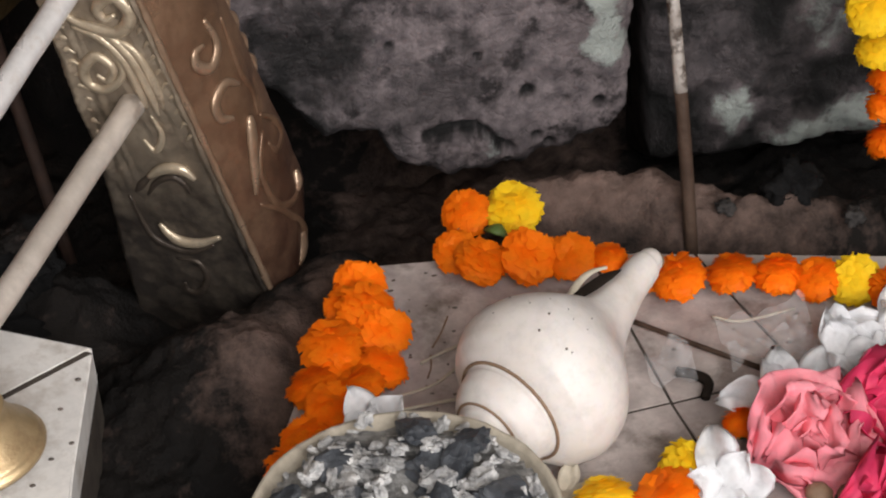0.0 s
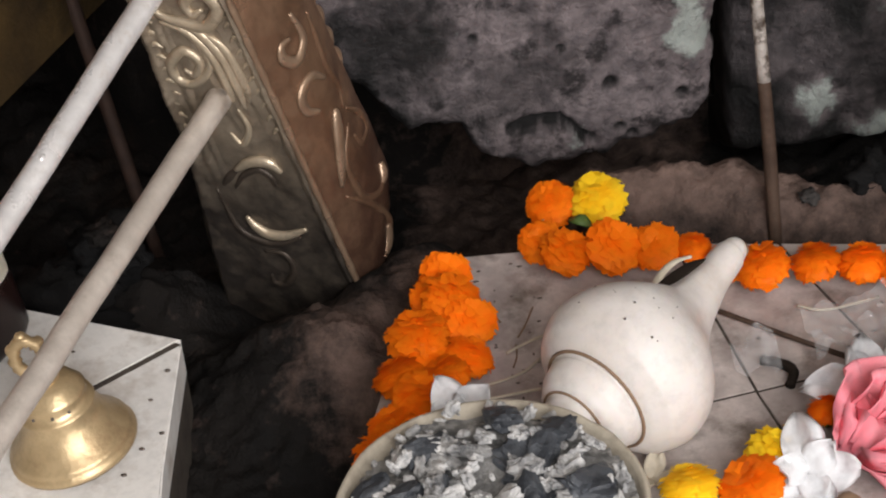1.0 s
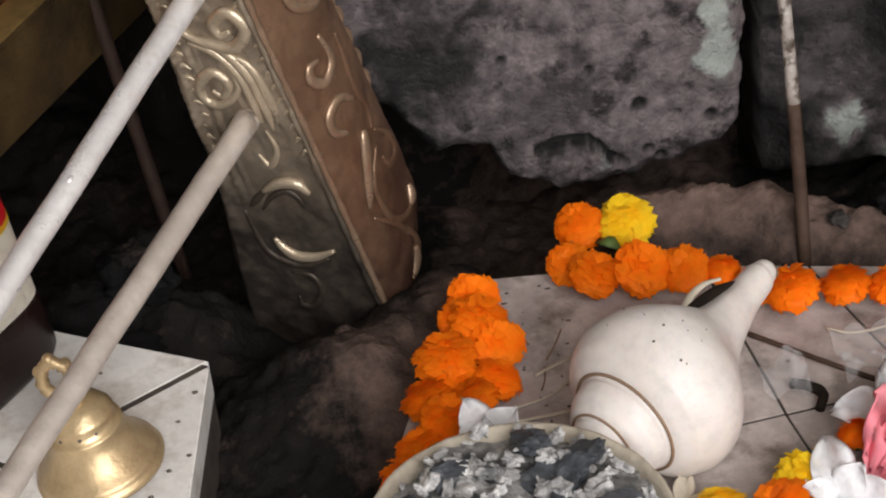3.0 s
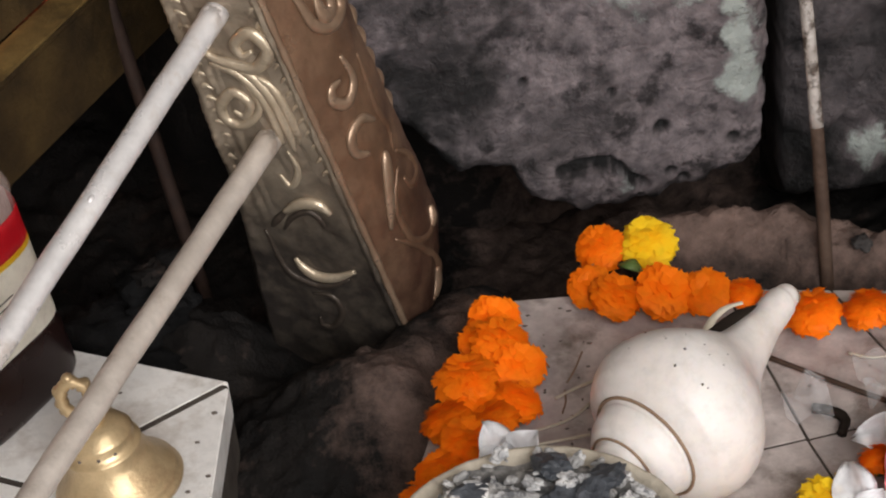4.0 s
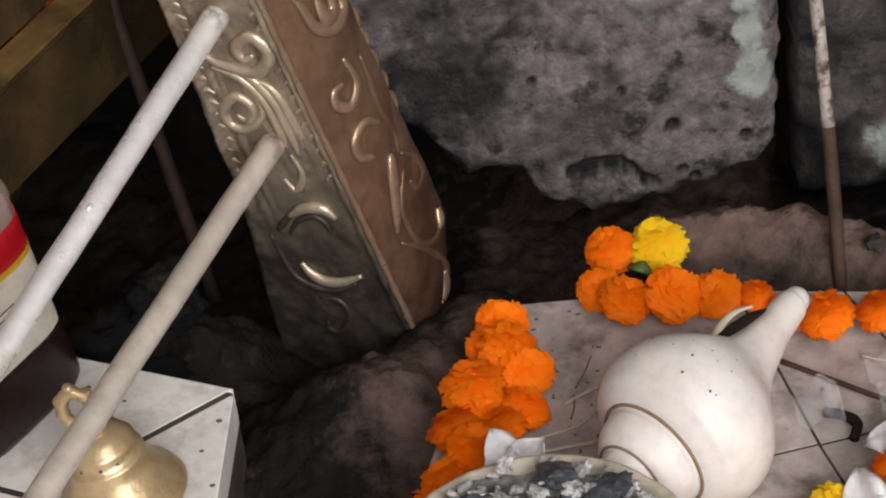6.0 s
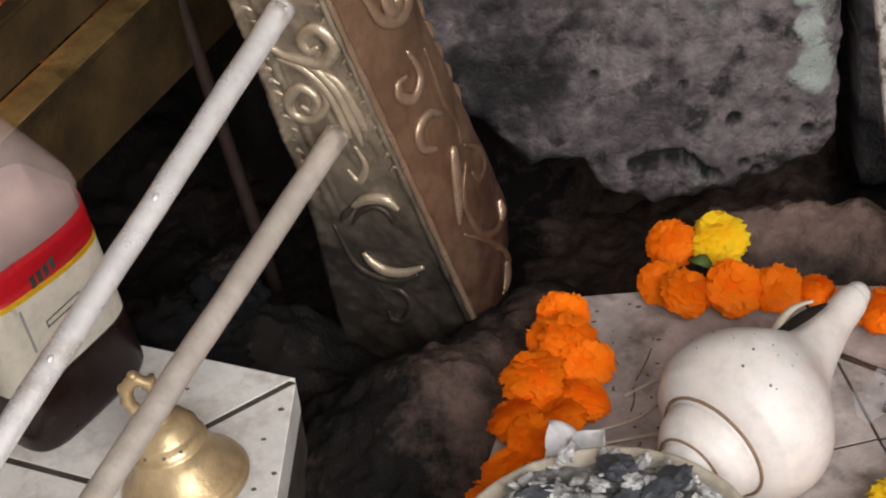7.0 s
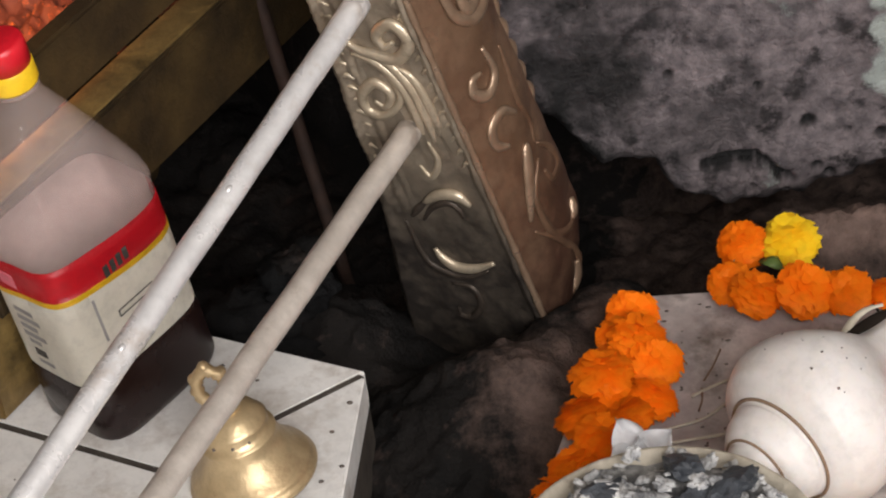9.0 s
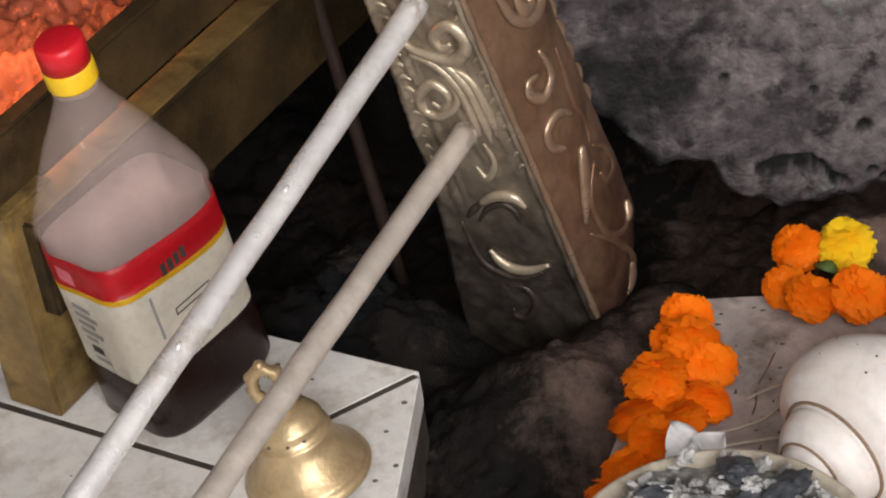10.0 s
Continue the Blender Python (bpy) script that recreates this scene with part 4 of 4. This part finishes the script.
        MARI.append(me)


def marigold(parent, at, size, yellow, rnd, name="marigold"):
    ob = new(name, MARI[2 * rnd.randrange(4) + (1 if yellow else 0)])
    ob.parent = parent
    ob.matrix_basis = Matrix.LocRotScale(at, Euler((rnd.uniform(-0.1, 0.7), rnd.uniform(-0.45, 0.45), rnd.uniform(0, 6.28))), Vector((size, size, size * rnd.uniform(0.9, 1.05))))
    if yellow and parent is not None:
        tagged(ob, "yellow marigold among orange ones")
    return ob


def garland(label, flowers, seed):
    rnd = random.Random(seed)
    ob = thing("marigold_garland", label, "garland", pose(0, 0, 0), "marigold garlands")
    for x, y, z, s, yel in flowers:
        marigold(ob, (x, y, z), s, yel, rnd)
    strung = sorted(flowers, key=lambda f: -f[1]) if seed == 1 else flowers
    path = catmull([(f[0], f[1], f[2]) for f in strung], 4)
    part("thread", sweep(path, 0.0007, 5), M_THREAD, ob)
    return ob


garland("thick orange marigold garland along the marble edge",
        ((0.0080, -0.0150, 0.011, 0.80, 0), (0.0085, -0.0400, 0.012, 0.90, 0), (0.0020, -0.0680, 0.012, 0.95, 0), (-0.0080, -0.0900, 0.011, 0.90, 0), (-0.0190, -0.1280, 0.012, 0.95, 0), (0.0189, -0.0005, 0.015, 0.98, 0), (0.0193, -0.0250, 0.019, 1.10, 0), (0.0269, -0.0440, 0.016, 1.01, 0), (-0.0023, -0.0540, 0.018, 1.21, 0), (0.0225, -0.0708, 0.014, 0.92, 0), (-0.0155, -0.0772, 0.013, 1.01, 0),
         (0.0078, -0.0865, 0.016, 0.95, 0), (-0.0047, -0.1039, 0.018, 1.19, 0), (-0.0225, -0.1172, 0.013, 1.01, 0), (0.0015, -0.1270, 0.012, 0.95, 0), (-0.0321, -0.1380, 0.013, 1.01, 0), (-0.0145, -0.1460, 0.013, 1.01, 0),
         (-0.0385, -0.1600, 0.012, 1.01, 0), (-0.0465, -0.1810, 0.012, 1.01, 0)), 1)
garland("orange marigold garland with a yellow bloom behind the conch",
        ((0.1135, 0.0453, 0.017, 1.13, 1), (0.0870, 0.0500, 0.015, 0.98, 0), (0.0760, 0.0196, 0.013, 0.85, 0), (0.0878, 0.0039, 0.016, 1.05, 0), (0.1142, 0.0005, 0.017, 1.12, 0), (0.1375, -0.0023, 0.015, 0.92, 0),
         (0.1584, -0.0030, 0.011, 0.72, 0), (0.1740, -0.0200, 0.011, 0.75, 0), (0.1910, -0.0343, 0.016, 1.03, 0), (0.2195, -0.0391, 0.017, 0.98, 0), (0.2442, -0.0448, 0.016, 0.93, 0), (0.2631, -0.0532, 0.016, 0.93, 0),
         (0.2829, -0.0578, 0.016, 0.95, 1), (0.3000, -0.0705, 0.016, 0.95, 0), (0.3200, -0.0850, 0.016, 1.0, 0), (0.3430, -0.0950, 0.016, 1.0, 0)), 2)
garland("hanging garland of yellow and orange marigolds on the stone",
        ((0.338, 0.12, 0.122, 1.05, 1), (0.341, 0.12, 0.096, 1.05, 1), (0.342, 0.12, 0.068, 1.1, 1), (0.348, 0.12, 0.040, 1.0, 1), (0.356, 0.12, 0.020, 1.0, 0), (0.355, 0.12, -0.004, 1.0, 0), (0.356, 0.12, -0.030, 1.0, 0)), 3)

rnd = random.Random(21)


def loose_marigold(at, size, yellow, label):
    ob = thing("marigold_flower", label, "flower", Matrix.Translation(at), "loose flowers on the marble")
    marigold(ob, (0, 0, 0), size, yellow, rnd, "bloom")
    bm = lathe([(0.0, -0.016), (0.0025, -0.016), (0.004, -0.010), (0.006, -0.004), (0.0, -0.002)], 10)
    for v in bm.verts:
        v.co *= size
    part("calyx", bm, M_GREEN, ob, "green flower base")
    return ob


loose_marigold((0.163, -0.180, 0.015), 0.95, 1, "small yellow marigold on the marble")
loose_marigold((0.117, -0.196, 0.016), 1.05, 1, "frilled yellow marigold beside the bowl")
loose_marigold((0.147, -0.200, 0.015), 1.15, 0, "bright orange marigold on the marble")
loose_marigold((0.198, -0.150, 0.010), 0.7, 0, "small orange marigold under white petals")
loose_marigold((0.180, -0.168, 0.011), 0.7, 1, "small yellow marigold under white petals")
lf = catmull([(0.094, 0.032, 0.016), (0.100, 0.026, 0.020), (0.106, 0.022, 0.016)], 5)
tagged(part("leaf_sprig", sweep(lf, [0.001 + 0.004 * math.sin(math.pi * i / (len(lf) - 1)) for i in range(len(lf))], 8, None, 0.3), M_GREEN, None), "small dark green leaf in the garland", "leaf")


# ---- larger blooms and white flowers ----
def petal(length, width, cup, curl, rnd, ruffle=0.12, point=0.0):
    """One petal lying along +x from its foot, as a bmesh with thickness."""
    bm = bmesh.new()
    nu, nv = 8, 6
    o = rnd.uniform(0, 50)
    g = []
    for i in range(nu + 1):
        t = i / nu
        w = width * (math.sin(math.pi * (0.12 + 0.80 * t) ** 0.75) ** 0.6 if not point else (math.sin(math.pi * (0.10 + 0.86 * t)) ** 0.8))
        row = []
        for j in range(nv + 1):
            s = -1 + 2 * j / nv
            x = length * t * (1 - 0.10 * s * s * t * (1 - point))
            y = 0.5 * w * s
            z = cup * length * t * t + 0.22 * width * s * s * t + curl * length * max(0, t - 0.7) ** 2 * -6
            z += ruffle * width * t * noise.noise(Vector((t * 2.2, s * 2.2, o)))
            row.append(bm.verts.new((x, y, z)))
        g.append(row)
    for i in range(nu):
        for j in range(nv):
            bm.faces.new((g[i][j], g[i + 1][j], g[i + 1][j + 1], g[i][j + 1]))
    bmesh.ops.recalc_face_normals(bm, faces=bm.faces[:])
    bmesh.ops.solidify(bm, geom=bm.faces[:], thickness=0.0005)
    bmesh.ops.recalc_face_normals(bm, faces=bm.faces[:])
    return bm


def bloom(name, label, at, material, layers, rnd, tilt=(0, 0), centre=None):
    ob = thing(name, label, "flower", Matrix.Translation(at) @ Euler((radians(tilt[0]), radians(tilt[1]), 0)).to_matrix().to_4x4(), "loose flowers on the marble")
    for n, length, width, lift, cup, curl, ruffle, point in layers:
        a0 = rnd.uniform(0, 6.28)
        for k in range(n):
            bm = petal(length * rnd.uniform(0.88, 1.1), width * rnd.uniform(0.9, 1.1), cup + rnd.uniform(-0.1, 0.1), curl, rnd, ruffle, point)
            m = Matrix.Rotation(a0 + 6.2832 * k / n + rnd.uniform(-0.15, 0.15), 4, 'Z') @ Matrix.Rotation(-radians(lift + rnd.uniform(-8, 8)), 4, 'Y')
            bmesh.ops.transform(bm, matrix=m, verts=bm.verts[:])
            part("petal", bm, material, ob)
    if centre:
        bm = bmesh.new()
        bmesh.ops.create_icosphere(bm, subdivisions=2, radius=centre[0])
        part("heart", bm, centre[1], ob)
    return ob


ROSE = ((3, 0.013, 0.020, 58, 0.15, 0.3, 0.5, 0), (3, 0.026, 0.038, 34, 0.1, 0.4, 0.8, 0), (4, 0.034, 0.046, 17, 0.1, 0.4, 0.8, 0), (5, 0.039, 0.050, 5, 0.05, 0.3, 0.7, 0))
WHITE_L = ((3, 0.020, 0.017, 22, 0.1, 0.3, 1.0, 1), (4, 0.029, 0.021, 4, 0.0, 0.4, 1.1, 1))
rnd = random.Random(34)
bloom("pink_rose", "large ruffled pink rose among the offerings", (0.2265, -0.178, 0.020), M_PINK, ROSE, rnd, (34, -8), (0.006, M_PINK))
bloom("red_rose", "deep pink-red rose beside the pink one", (0.278, -0.168, 0.018), M_MAGENTA, ROSE, rnd, (30, 12), (0.006, M_MAGENTA))
bloom("red_rose", "deep pink-red rose beside the pink one", (0.264, -0.232, 0.018), M_MAGENTA, ROSE, rnd, (26, 12), (0.006, M_MAGENTA))
for at, tilt in (((0.220, -0.140, 0.013), (40, 4)), ((0.176, -0.197, 0.015), (40, -6)), ((0.262, -0.114, 0.013), (34, 0)), ((0.290, -0.104, 0.014), (40, 10))):
    bloom("white_flower", "white waxy star-petalled flower on the marble", at, M_WHITE, WHITE_L, rnd, tilt)
bloom("white_flower", "small torn white flower on the orange garland", (0.009, -0.140, 0.036), M_WHITE, ((5, 0.021, 0.019, 10, 0.1, 0.3, 0.7, 1), (2, 0.013, 0.014, 35, 0.1, 0.3, 0.6, 1)), rnd, (50, 4))
bloom("fallen_petals", "pale dry petals lying beside the bowl", (0.100, -0.176, 0.006), M_LEAF, ((4, 0.018, 0.011, 14, 0.1, 0.3, 0.5, 1),), rnd, (0, 0))
random.seed(14)
for i, (x, y) in enumerate(((0.221, -0.212), (0.236, -0.216), (0.19, -0.222), (0.25, -0.142), (0.262, -0.150), (0.232, -0.224))):
    tagged(mesh_ob("dry_bud", lathe([(0, -0.007), (0.004, -0.005), (0.0065, 0.0), (0.005, 0.006), (0, 0.009)], 10), M_SHELL_DARK), "small brown dry bud among petals", "bud", "buds among the petals").matrix_world = Matrix.Translation((x, y, 0.014)) @ Euler((random.uniform(0, 3), random.uniform(0, 3), 0)).to_matrix().to_4x4()


# ---- small litter on the marble ----
def twig(name, label, pts, rad, material, cat):
    path = catmull(pts, 6)
    return tagged(mesh_ob(name, sweep(path, [rad * (1 + 0.15 * fbm(i, 1, 0, 0.6)) for i in range(len(path))], 8), material), label, cat)


twig("black_twist", "short black twisted wick on the marble", ((0.176, -0.096, 0.003), (0.184, -0.101, 0.004), (0.190, -0.109, 0.004), (0.186, -0.119, 0.003)), 0.0028, M_TWIG, "wick")
twig("thin_bar", "thin dark metal bar lying by the conch", ((0.160, -0.050, 0.004), (0.200, -0.088, 0.005), (0.240, -0.126, 0.007)), 0.0015, M_STICK, "metal bar")
for pts in (((0.006, -0.085, 0.002), (0.045, -0.078, 0.002), (0.062, -0.066, 0.002)), ((0.012, -0.094, 0.002), (0.04, -0.092, 0.002), (0.058, -0.092, 0.003)), ((0.030, -0.012, 0.002), (0.036, -0.030, 0.002), (0.040, -0.040, 0.002)),
            ((0.044, -0.058, 0.002), (0.056, -0.052, 0.002), (0.066, -0.048, 0.002)), ((0.205, -0.055, 0.002), (0.22, -0.062, 0.002), (0.25, -0.058, 0.002))):
    tagged(twig("straw", "thin pale straw lying on the marble", pts, 0.0009, M_LEAF, "straw"), group="straws on the marble")
rnd = random.Random(77)
for i in range(60):
    x, y = rnd.uniform(0.02, 0.07), rnd.uniform(-0.11, 0.02)
    if i > 40:
        x, y = rnd.uniform(0.17, 0.30), rnd.uniform(-0.13, -0.03)
    bm = bmesh.new()
    bmesh.ops.create_icosphere(bm, subdivisions=1, radius=rnd.uniform(0.0004, 0.0011))
    sx = rnd.uniform(0.6, 2.2)
    for v in bm.verts:
        v.co = Vector((x + v.co.x * sx, y + v.co.y, 0.0003 + v.co.z * 0.5))
    tagged(mesh_ob("crumb", bm, M_SPECK), "tiny dark crumb on the marble", "crumb", "crumbs on the marble")


def wrapper(at, sx, sy, seed, label):
    def fn(u, v):
        x, y = (u - 0.5) * sx, (v - 0.5) * sy
        z = 0.006 + 0.016 * max(0, fbm(x, y, seed, 32, 4)) + 0.006 * abs(math.sin(x * 190 + y * 120 + seed))
        return at[0] + x, at[1] + y, z
    ob = grid_ob("plastic_wrapper", 34, 34, fn, M_WRAP)
    for p in ob.data.polygons:
        p.use_smooth = False
    return tagged(ob, label, "wrapper")


wrapper((0.228, -0.088), 0.05, 0.045, 4.0, "crumpled clear plastic wrapper on the marble")
wrapper((0.172, -0.100), 0.024, 0.022, 9.0, "small scrap of clear plastic on the marble")

for pts in (((0.0335, -0.005, 0.0015), (0.039, -0.016, 0.002), (0.0445, -0.031, 0.0015)), ((0.052, -0.046, 0.0015), (0.058, -0.036, 0.002), (0.064, -0.022, 0.0015)), ((0.046, -0.070, 0.0015), (0.049, -0.062, 0.002), (0.050, -0.052, 0.0015))):
    tagged(twig("dark_straw", "thin dark broken straw on the marble", pts, 0.0005, M_SHELL_DARK, "straw"), group="straws on the marble")

# ---- brass bell ----
bell = thing("brass_bell", "polished brass hand bell standing on the ledge", "bell", Matrix.Translation((-0.190, -0.090, 0.0115)) @ Euler((radians(-3), radians(-9), radians(0))).to_matrix().to_4x4())
cup = part("cup", lathe([(0.0300, 0.004), (0.0345, 0.0), (0.0352, 0.0020), (0.0342, 0.0040), (0.0330, 0.0048), (0.0334, 0.0062), (0.0318, 0.0078), (0.0286, 0.0110), (0.0250, 0.0160), (0.0222, 0.0215), (0.0205, 0.0270), (0.0210, 0.0285),
                         (0.0206, 0.0300), (0.0186, 0.0305), (0.0180, 0.0360), (0.0186, 0.0372), (0.0170, 0.0385), (0.0145, 0.0430), (0.0090, 0.0465), (0.0, 0.0475)], 48), M_BRASS, bell)
part("crown", lathe([(0.0, 0.046), (0.0075, 0.046), (0.0085, 0.049), (0.0055, 0.052), (0.0, 0.053)], 20), M_BRASS, bell)
hp = [Vector((-0.003 + 0.0075 * math.cos(a), 0.0, 0.062 + 0.0105 * math.sin(a))) for a in (2 * math.pi * i / 24 for i in range(25))]
handle = part("handle", sweep(hp, [0.0034 + 0.0008 * math.sin(9 * i) for i in range(25)], 10, None, 1.0, Vector((0, 1, 0))), M_BRASS, bell, "cast ring handle with knobs")
for a in (0.6, 1.6, 2.6, 3.6, 4.4):
    bm = bmesh.new()
    bmesh.ops.create_icosphere(bm, subdivisions=2, radius=0.0034)
    bmesh.ops.translate(bm, verts=bm.verts[:], vec=(-0.003 + 0.0085 * math.cos(a), 0.001, 0.062 + 0.0125 * math.sin(a)))
    part("knob", bm, M_BRASS, handle)
# dark beads stand in for the shade in the pierced holes
for a in (3.6, 4.1, 4.7, 5.2):
    bm = bmesh.new()
    bmesh.ops.create_icosphere(bm, subdivisions=1, radius=0.0011)
    bmesh.ops.translate(bm, verts=bm.verts[:], vec=(0.0184 * math.cos(a), 0.0184 * math.sin(a), 0.0335))
    part("pit", bm, M_SPECK, cup)


bm = bmesh.new()
bmesh.ops.create_icosphere(bm, subdivisions=2, radius=0.006)
for v in bm.verts:
    v.co *= 0.8 + 0.5 * fbm(v.co.x, v.co.y, v.co.z, 180, 3)
chip = tagged(mesh_ob("marble_chip", bm, M_LEDGE, False), "small white marble chip beside the bottle", "stone chip")
chip.location = (-0.304, -0.002, 0.0142)

# ---- oil bottle ----
def rounded(rx, ry, z, n=56, e=4.0):
    out = []
    for k in range(n):
        a = 2 * math.pi * k / n
        c, s = math.cos(a), math.sin(a)
        m = (abs(c) ** e + abs(s) ** e) ** (-1 / e)
        out.append(Vector((rx * c * m, ry * s * m, z)))
    return out


def loft(levels, caps=(True, True)):
    bm = bmesh.new()
    rings = [[bm.verts.new(p) for p in ring] for ring in levels]
    n = len(rings[0])
    for a, b in zip(rings, rings[1:]):
        for k in range(n):
            bm.faces.new((a[k], a[(k + 1) % n], b[(k + 1) % n], b[k]))
    if caps[0]:
        bm.faces.new(rings[0][::-1])
    if caps[1]:
        bm.faces.new(rings[-1])
    return bm


BW, BD = 0.044, 0.032
bottle = thing("oil_bottle", "clear plastic bottle with red cap and part-full dark liquid", "bottle", Matrix.Translation((-0.258, -0.002, 0.011)) @ Euler((radians(0), radians(-7.0), radians(46))).to_matrix().to_4x4())
shape = ((0.0475, 0.975, 5), (0.132, 0.975, 5), (0.135, 1.0, 5), (0.140, 1.0, 4.5), (0.147, 0.95, 5), (0.162, 0.80, 5), (0.184, 0.58, 4.5), (0.202, 0.38, 3.2))
levels = [rounded(BW * k, BD * (k if k > 0.9 else k * (1 + 0.25 * (0.9 - k))), z, e=e) for z, k, e in shape]
levels += [rounded(0.0125, 0.0125, 0.212, e=2), rounded(0.0106, 0.0106, 0.217, e=2), rounded(0.0106, 0.0106, 0.228, e=2)]
body = part("body", loft(levels, (False, False)), M_PET, bottle)
body.visible_shadow = False
part("liquid", loft([rounded(BW * k, BD * k, z, e=5) for z, k in ((0.0, 0.90), (0.002, 0.95), (0.007, 1.0), (0.040, 1.0), (0.043, 0.975), (0.0472, 0.975))]), M_LIQUID, bottle, "dark brown liquid in the bottom")


def wrap(z0, z1, k, a0, a1, wave=0.0, n=60, thick=0.0004):
    """A band round the bottle's body between two angles (turns), its edges waving."""
    bm = bmesh.new()
    rows = []
    for i in range(n + 1):
        a = 2 * math.pi * (a0 + (a1 - a0) * i / n)
        c, s = math.cos(a), math.sin(a)
        m = (abs(c) ** 5 + abs(s) ** 5) ** (-1 / 5)
        x, y = (BW * k) * c * m, (BD * k) * s * m
        dz = wave * math.sin(a * 2 + 0.6)
        rows.append([bm.verts.new((x, y, z + dz)) for z in (z0, (2 * z0 + z1) / 3, (z0 + 2 * z1) / 3, z1)])
    for a, b in zip(rows, rows[1:]):
        for q in range(3):
            bm.faces.new((a[q], b[q], b[q + 1], a[q + 1]))
    bmesh.ops.solidify(bm, geom=bm.faces[:], thickness=thick)
    bmesh.ops.recalc_face_normals(bm, faces=bm.faces[:])
    return bm


label = part("label", wrap(0.0465, 0.106, 0.984, 0.37, 0.93), M_CREAM, bottle, "cream paper label")
part("red_band", wrap(0.106, 0.128, 0.986, 0.37, 0.93, 0.0035), M_RED, bottle, "red band along the label's top")
part("yellow_stripe", wrap(0.1025, 0.1064, 0.990, 0.37, 0.93, 0.0035), M_CAPYEL, bottle, "thin yellow stripe under the red band")
part("label_back", wrap(0.0465, 0.128, 0.984, -0.07, 0.37), M_CREAM_PINK, bottle, "pinkish back of the label")
# the brand's word and the small print as plain bars
for a0, a1, z0, z1, mt in ((0.712, 0.724, 0.1055, 0.1135, M_INK), (0.729, 0.741, 0.1058, 0.1138, M_INK), (0.746, 0.758, 0.1062, 0.1142, M_INK), (0.763, 0.775, 0.1066, 0.1146, M_INK), (0.44, 0.50, 0.111, 0.121, M_PINK), (0.445, 0.515, 0.091, 0.0945, M_GREYINK), (0.445, 0.53, 0.085, 0.0885, M_GREYINK), (0.445, 0.51, 0.079, 0.0825, M_GREYINK), (0.445, 0.53, 0.073, 0.0765, M_GREYINK),
                           (0.455, 0.50, 0.068, 0.071, M_GREYINK), (0.46, 0.505, 0.059, 0.0645, M_INK), (0.46, 0.52, 0.053, 0.056, M_GREYINK), (0.71, 0.80, 0.0775, 0.0785, M_INK), (0.71, 0.80, 0.0815, 0.0825, M_INK), (0.71, 0.713, 0.0775, 0.0825, M_INK),
                           (0.67, 0.675, 0.070, 0.100, M_GREYINK), (0.715, 0.74, 0.0705, 0.0720, M_GREYINK)):
    part("print_bar", wrap(z0, z1, 0.995, a0, a1, 0, 10), mt, label)
cap = part("cap", lathe([(0.0110, 0.2310), (0.0130, 0.2310), (0.0130, 0.2420), (0.0125, 0.2450), (0.0110, 0.2460), (0.0, 0.2450)], 40), M_RED, bottle, "red screw cap")
part("cap_ring", lathe([(0.0105, 0.2190), (0.0130, 0.2190), (0.0134, 0.2200), (0.0134, 0.2300), (0.0130, 0.2308), (0.0105, 0.2308)], 40), M_CAPYEL, bottle, "yellow ring under the cap")
part("neck_ring", lathe([(0.0105, 0.2155), (0.0128, 0.2157), (0.0128, 0.2177), (0.0105, 0.2179)], 32), M_PET, bottle)

# ---- brass trough with embers ----
T_D = Vector((0.537, 0.844, 0.0))
T_O = Vector((-0.322, -0.004, 0.0))
T_N = Vector((-0.844, 0.537, 0.0))
trough = thing("brass_trough", "old brass-clad fire trough with glowing embers inside", "fire trough", pose(0, 0, 0))


def tp(s, n, z):
    return T_O + T_D * s + T_N * n + Vector((0, 0, z))


part("upper_plank", beam(tp(-0.018, 0.012, 0.1665), tp(0.365, 0.012, 0.1665), 0.014, 0.041), M_BRASS_OLD, trough, smooth=False)
# golden strip paints the ember light on top of the lower plank
part("worn_edge", beam(tp(-0.009, -0.001, 0.1412), tp(0.24, -0.001, 0.1412), 0.022, 0.0016, 0.0004), M_BRASS_LIT, trough, "rubbed top of the lower plank, ember light put into its colour", smooth=False)
part("lower_plank", beam(tp(-0.010, -0.001, 0.109), tp(0.365, -0.001, 0.109), 0.026, 0.062), M_BRASS_OLD, trough, smooth=False)
post = prism([tuple(tp(s, n, 0))[:2] for s, n in ((-0.020, -0.004), (0.020, -0.004), (0.020, 0.034), (-0.020, 0.034))], 0.0105, 0.150, 0.002)
part("post", post, M_BRASS_LIT, trough, "rubbed brass corner post, daylight put into its golden colour", smooth=False)
part("end_plank", beam(tp(-0.010, 0.010, 0.166), tp(-0.010, 0.20, 0.166), 0.014, 0.042), M_BRASS_OLD, trough, smooth=False)
part("end_plank", beam(tp(-0.006, 0.035, 0.095), tp(-0.006, 0.20, 0.095), 0.014, 0.080), M_BRASS_OLD, trough, smooth=False)
part("post", prism([tuple(tp(s, n, 0))[:2] for s, n in ((0.300, 0.160), (0.335, 0.160), (0.335, 0.192), (0.300, 0.192))], -0.20, 0.150, 0.002), M_BRASS_OLD, trough, smooth=False)
part("far_plank", beam(tp(0.0, 0.20, 0.14), tp(0.365, 0.20, 0.14), 0.014, 0.09), M_BRASS_OLD, trough, smooth=False)


def ember_p(u, v):
    p = tp(0.012 + 0.345 * u, 0.040 + 0.155 * v, 0)
    return p.x, p.y, 0.122 + 0.014 * fbm(p.x, p.y, 0, 34, 6) + 0.006 * fbm(p.x, p.y, 3, 130, 3)


bed = grid_ob("ember_bed", 150, 90, ember_p, M_EMBER)
bed.parent = trough
tagged(bed, "heap of dark coals glowing orange")
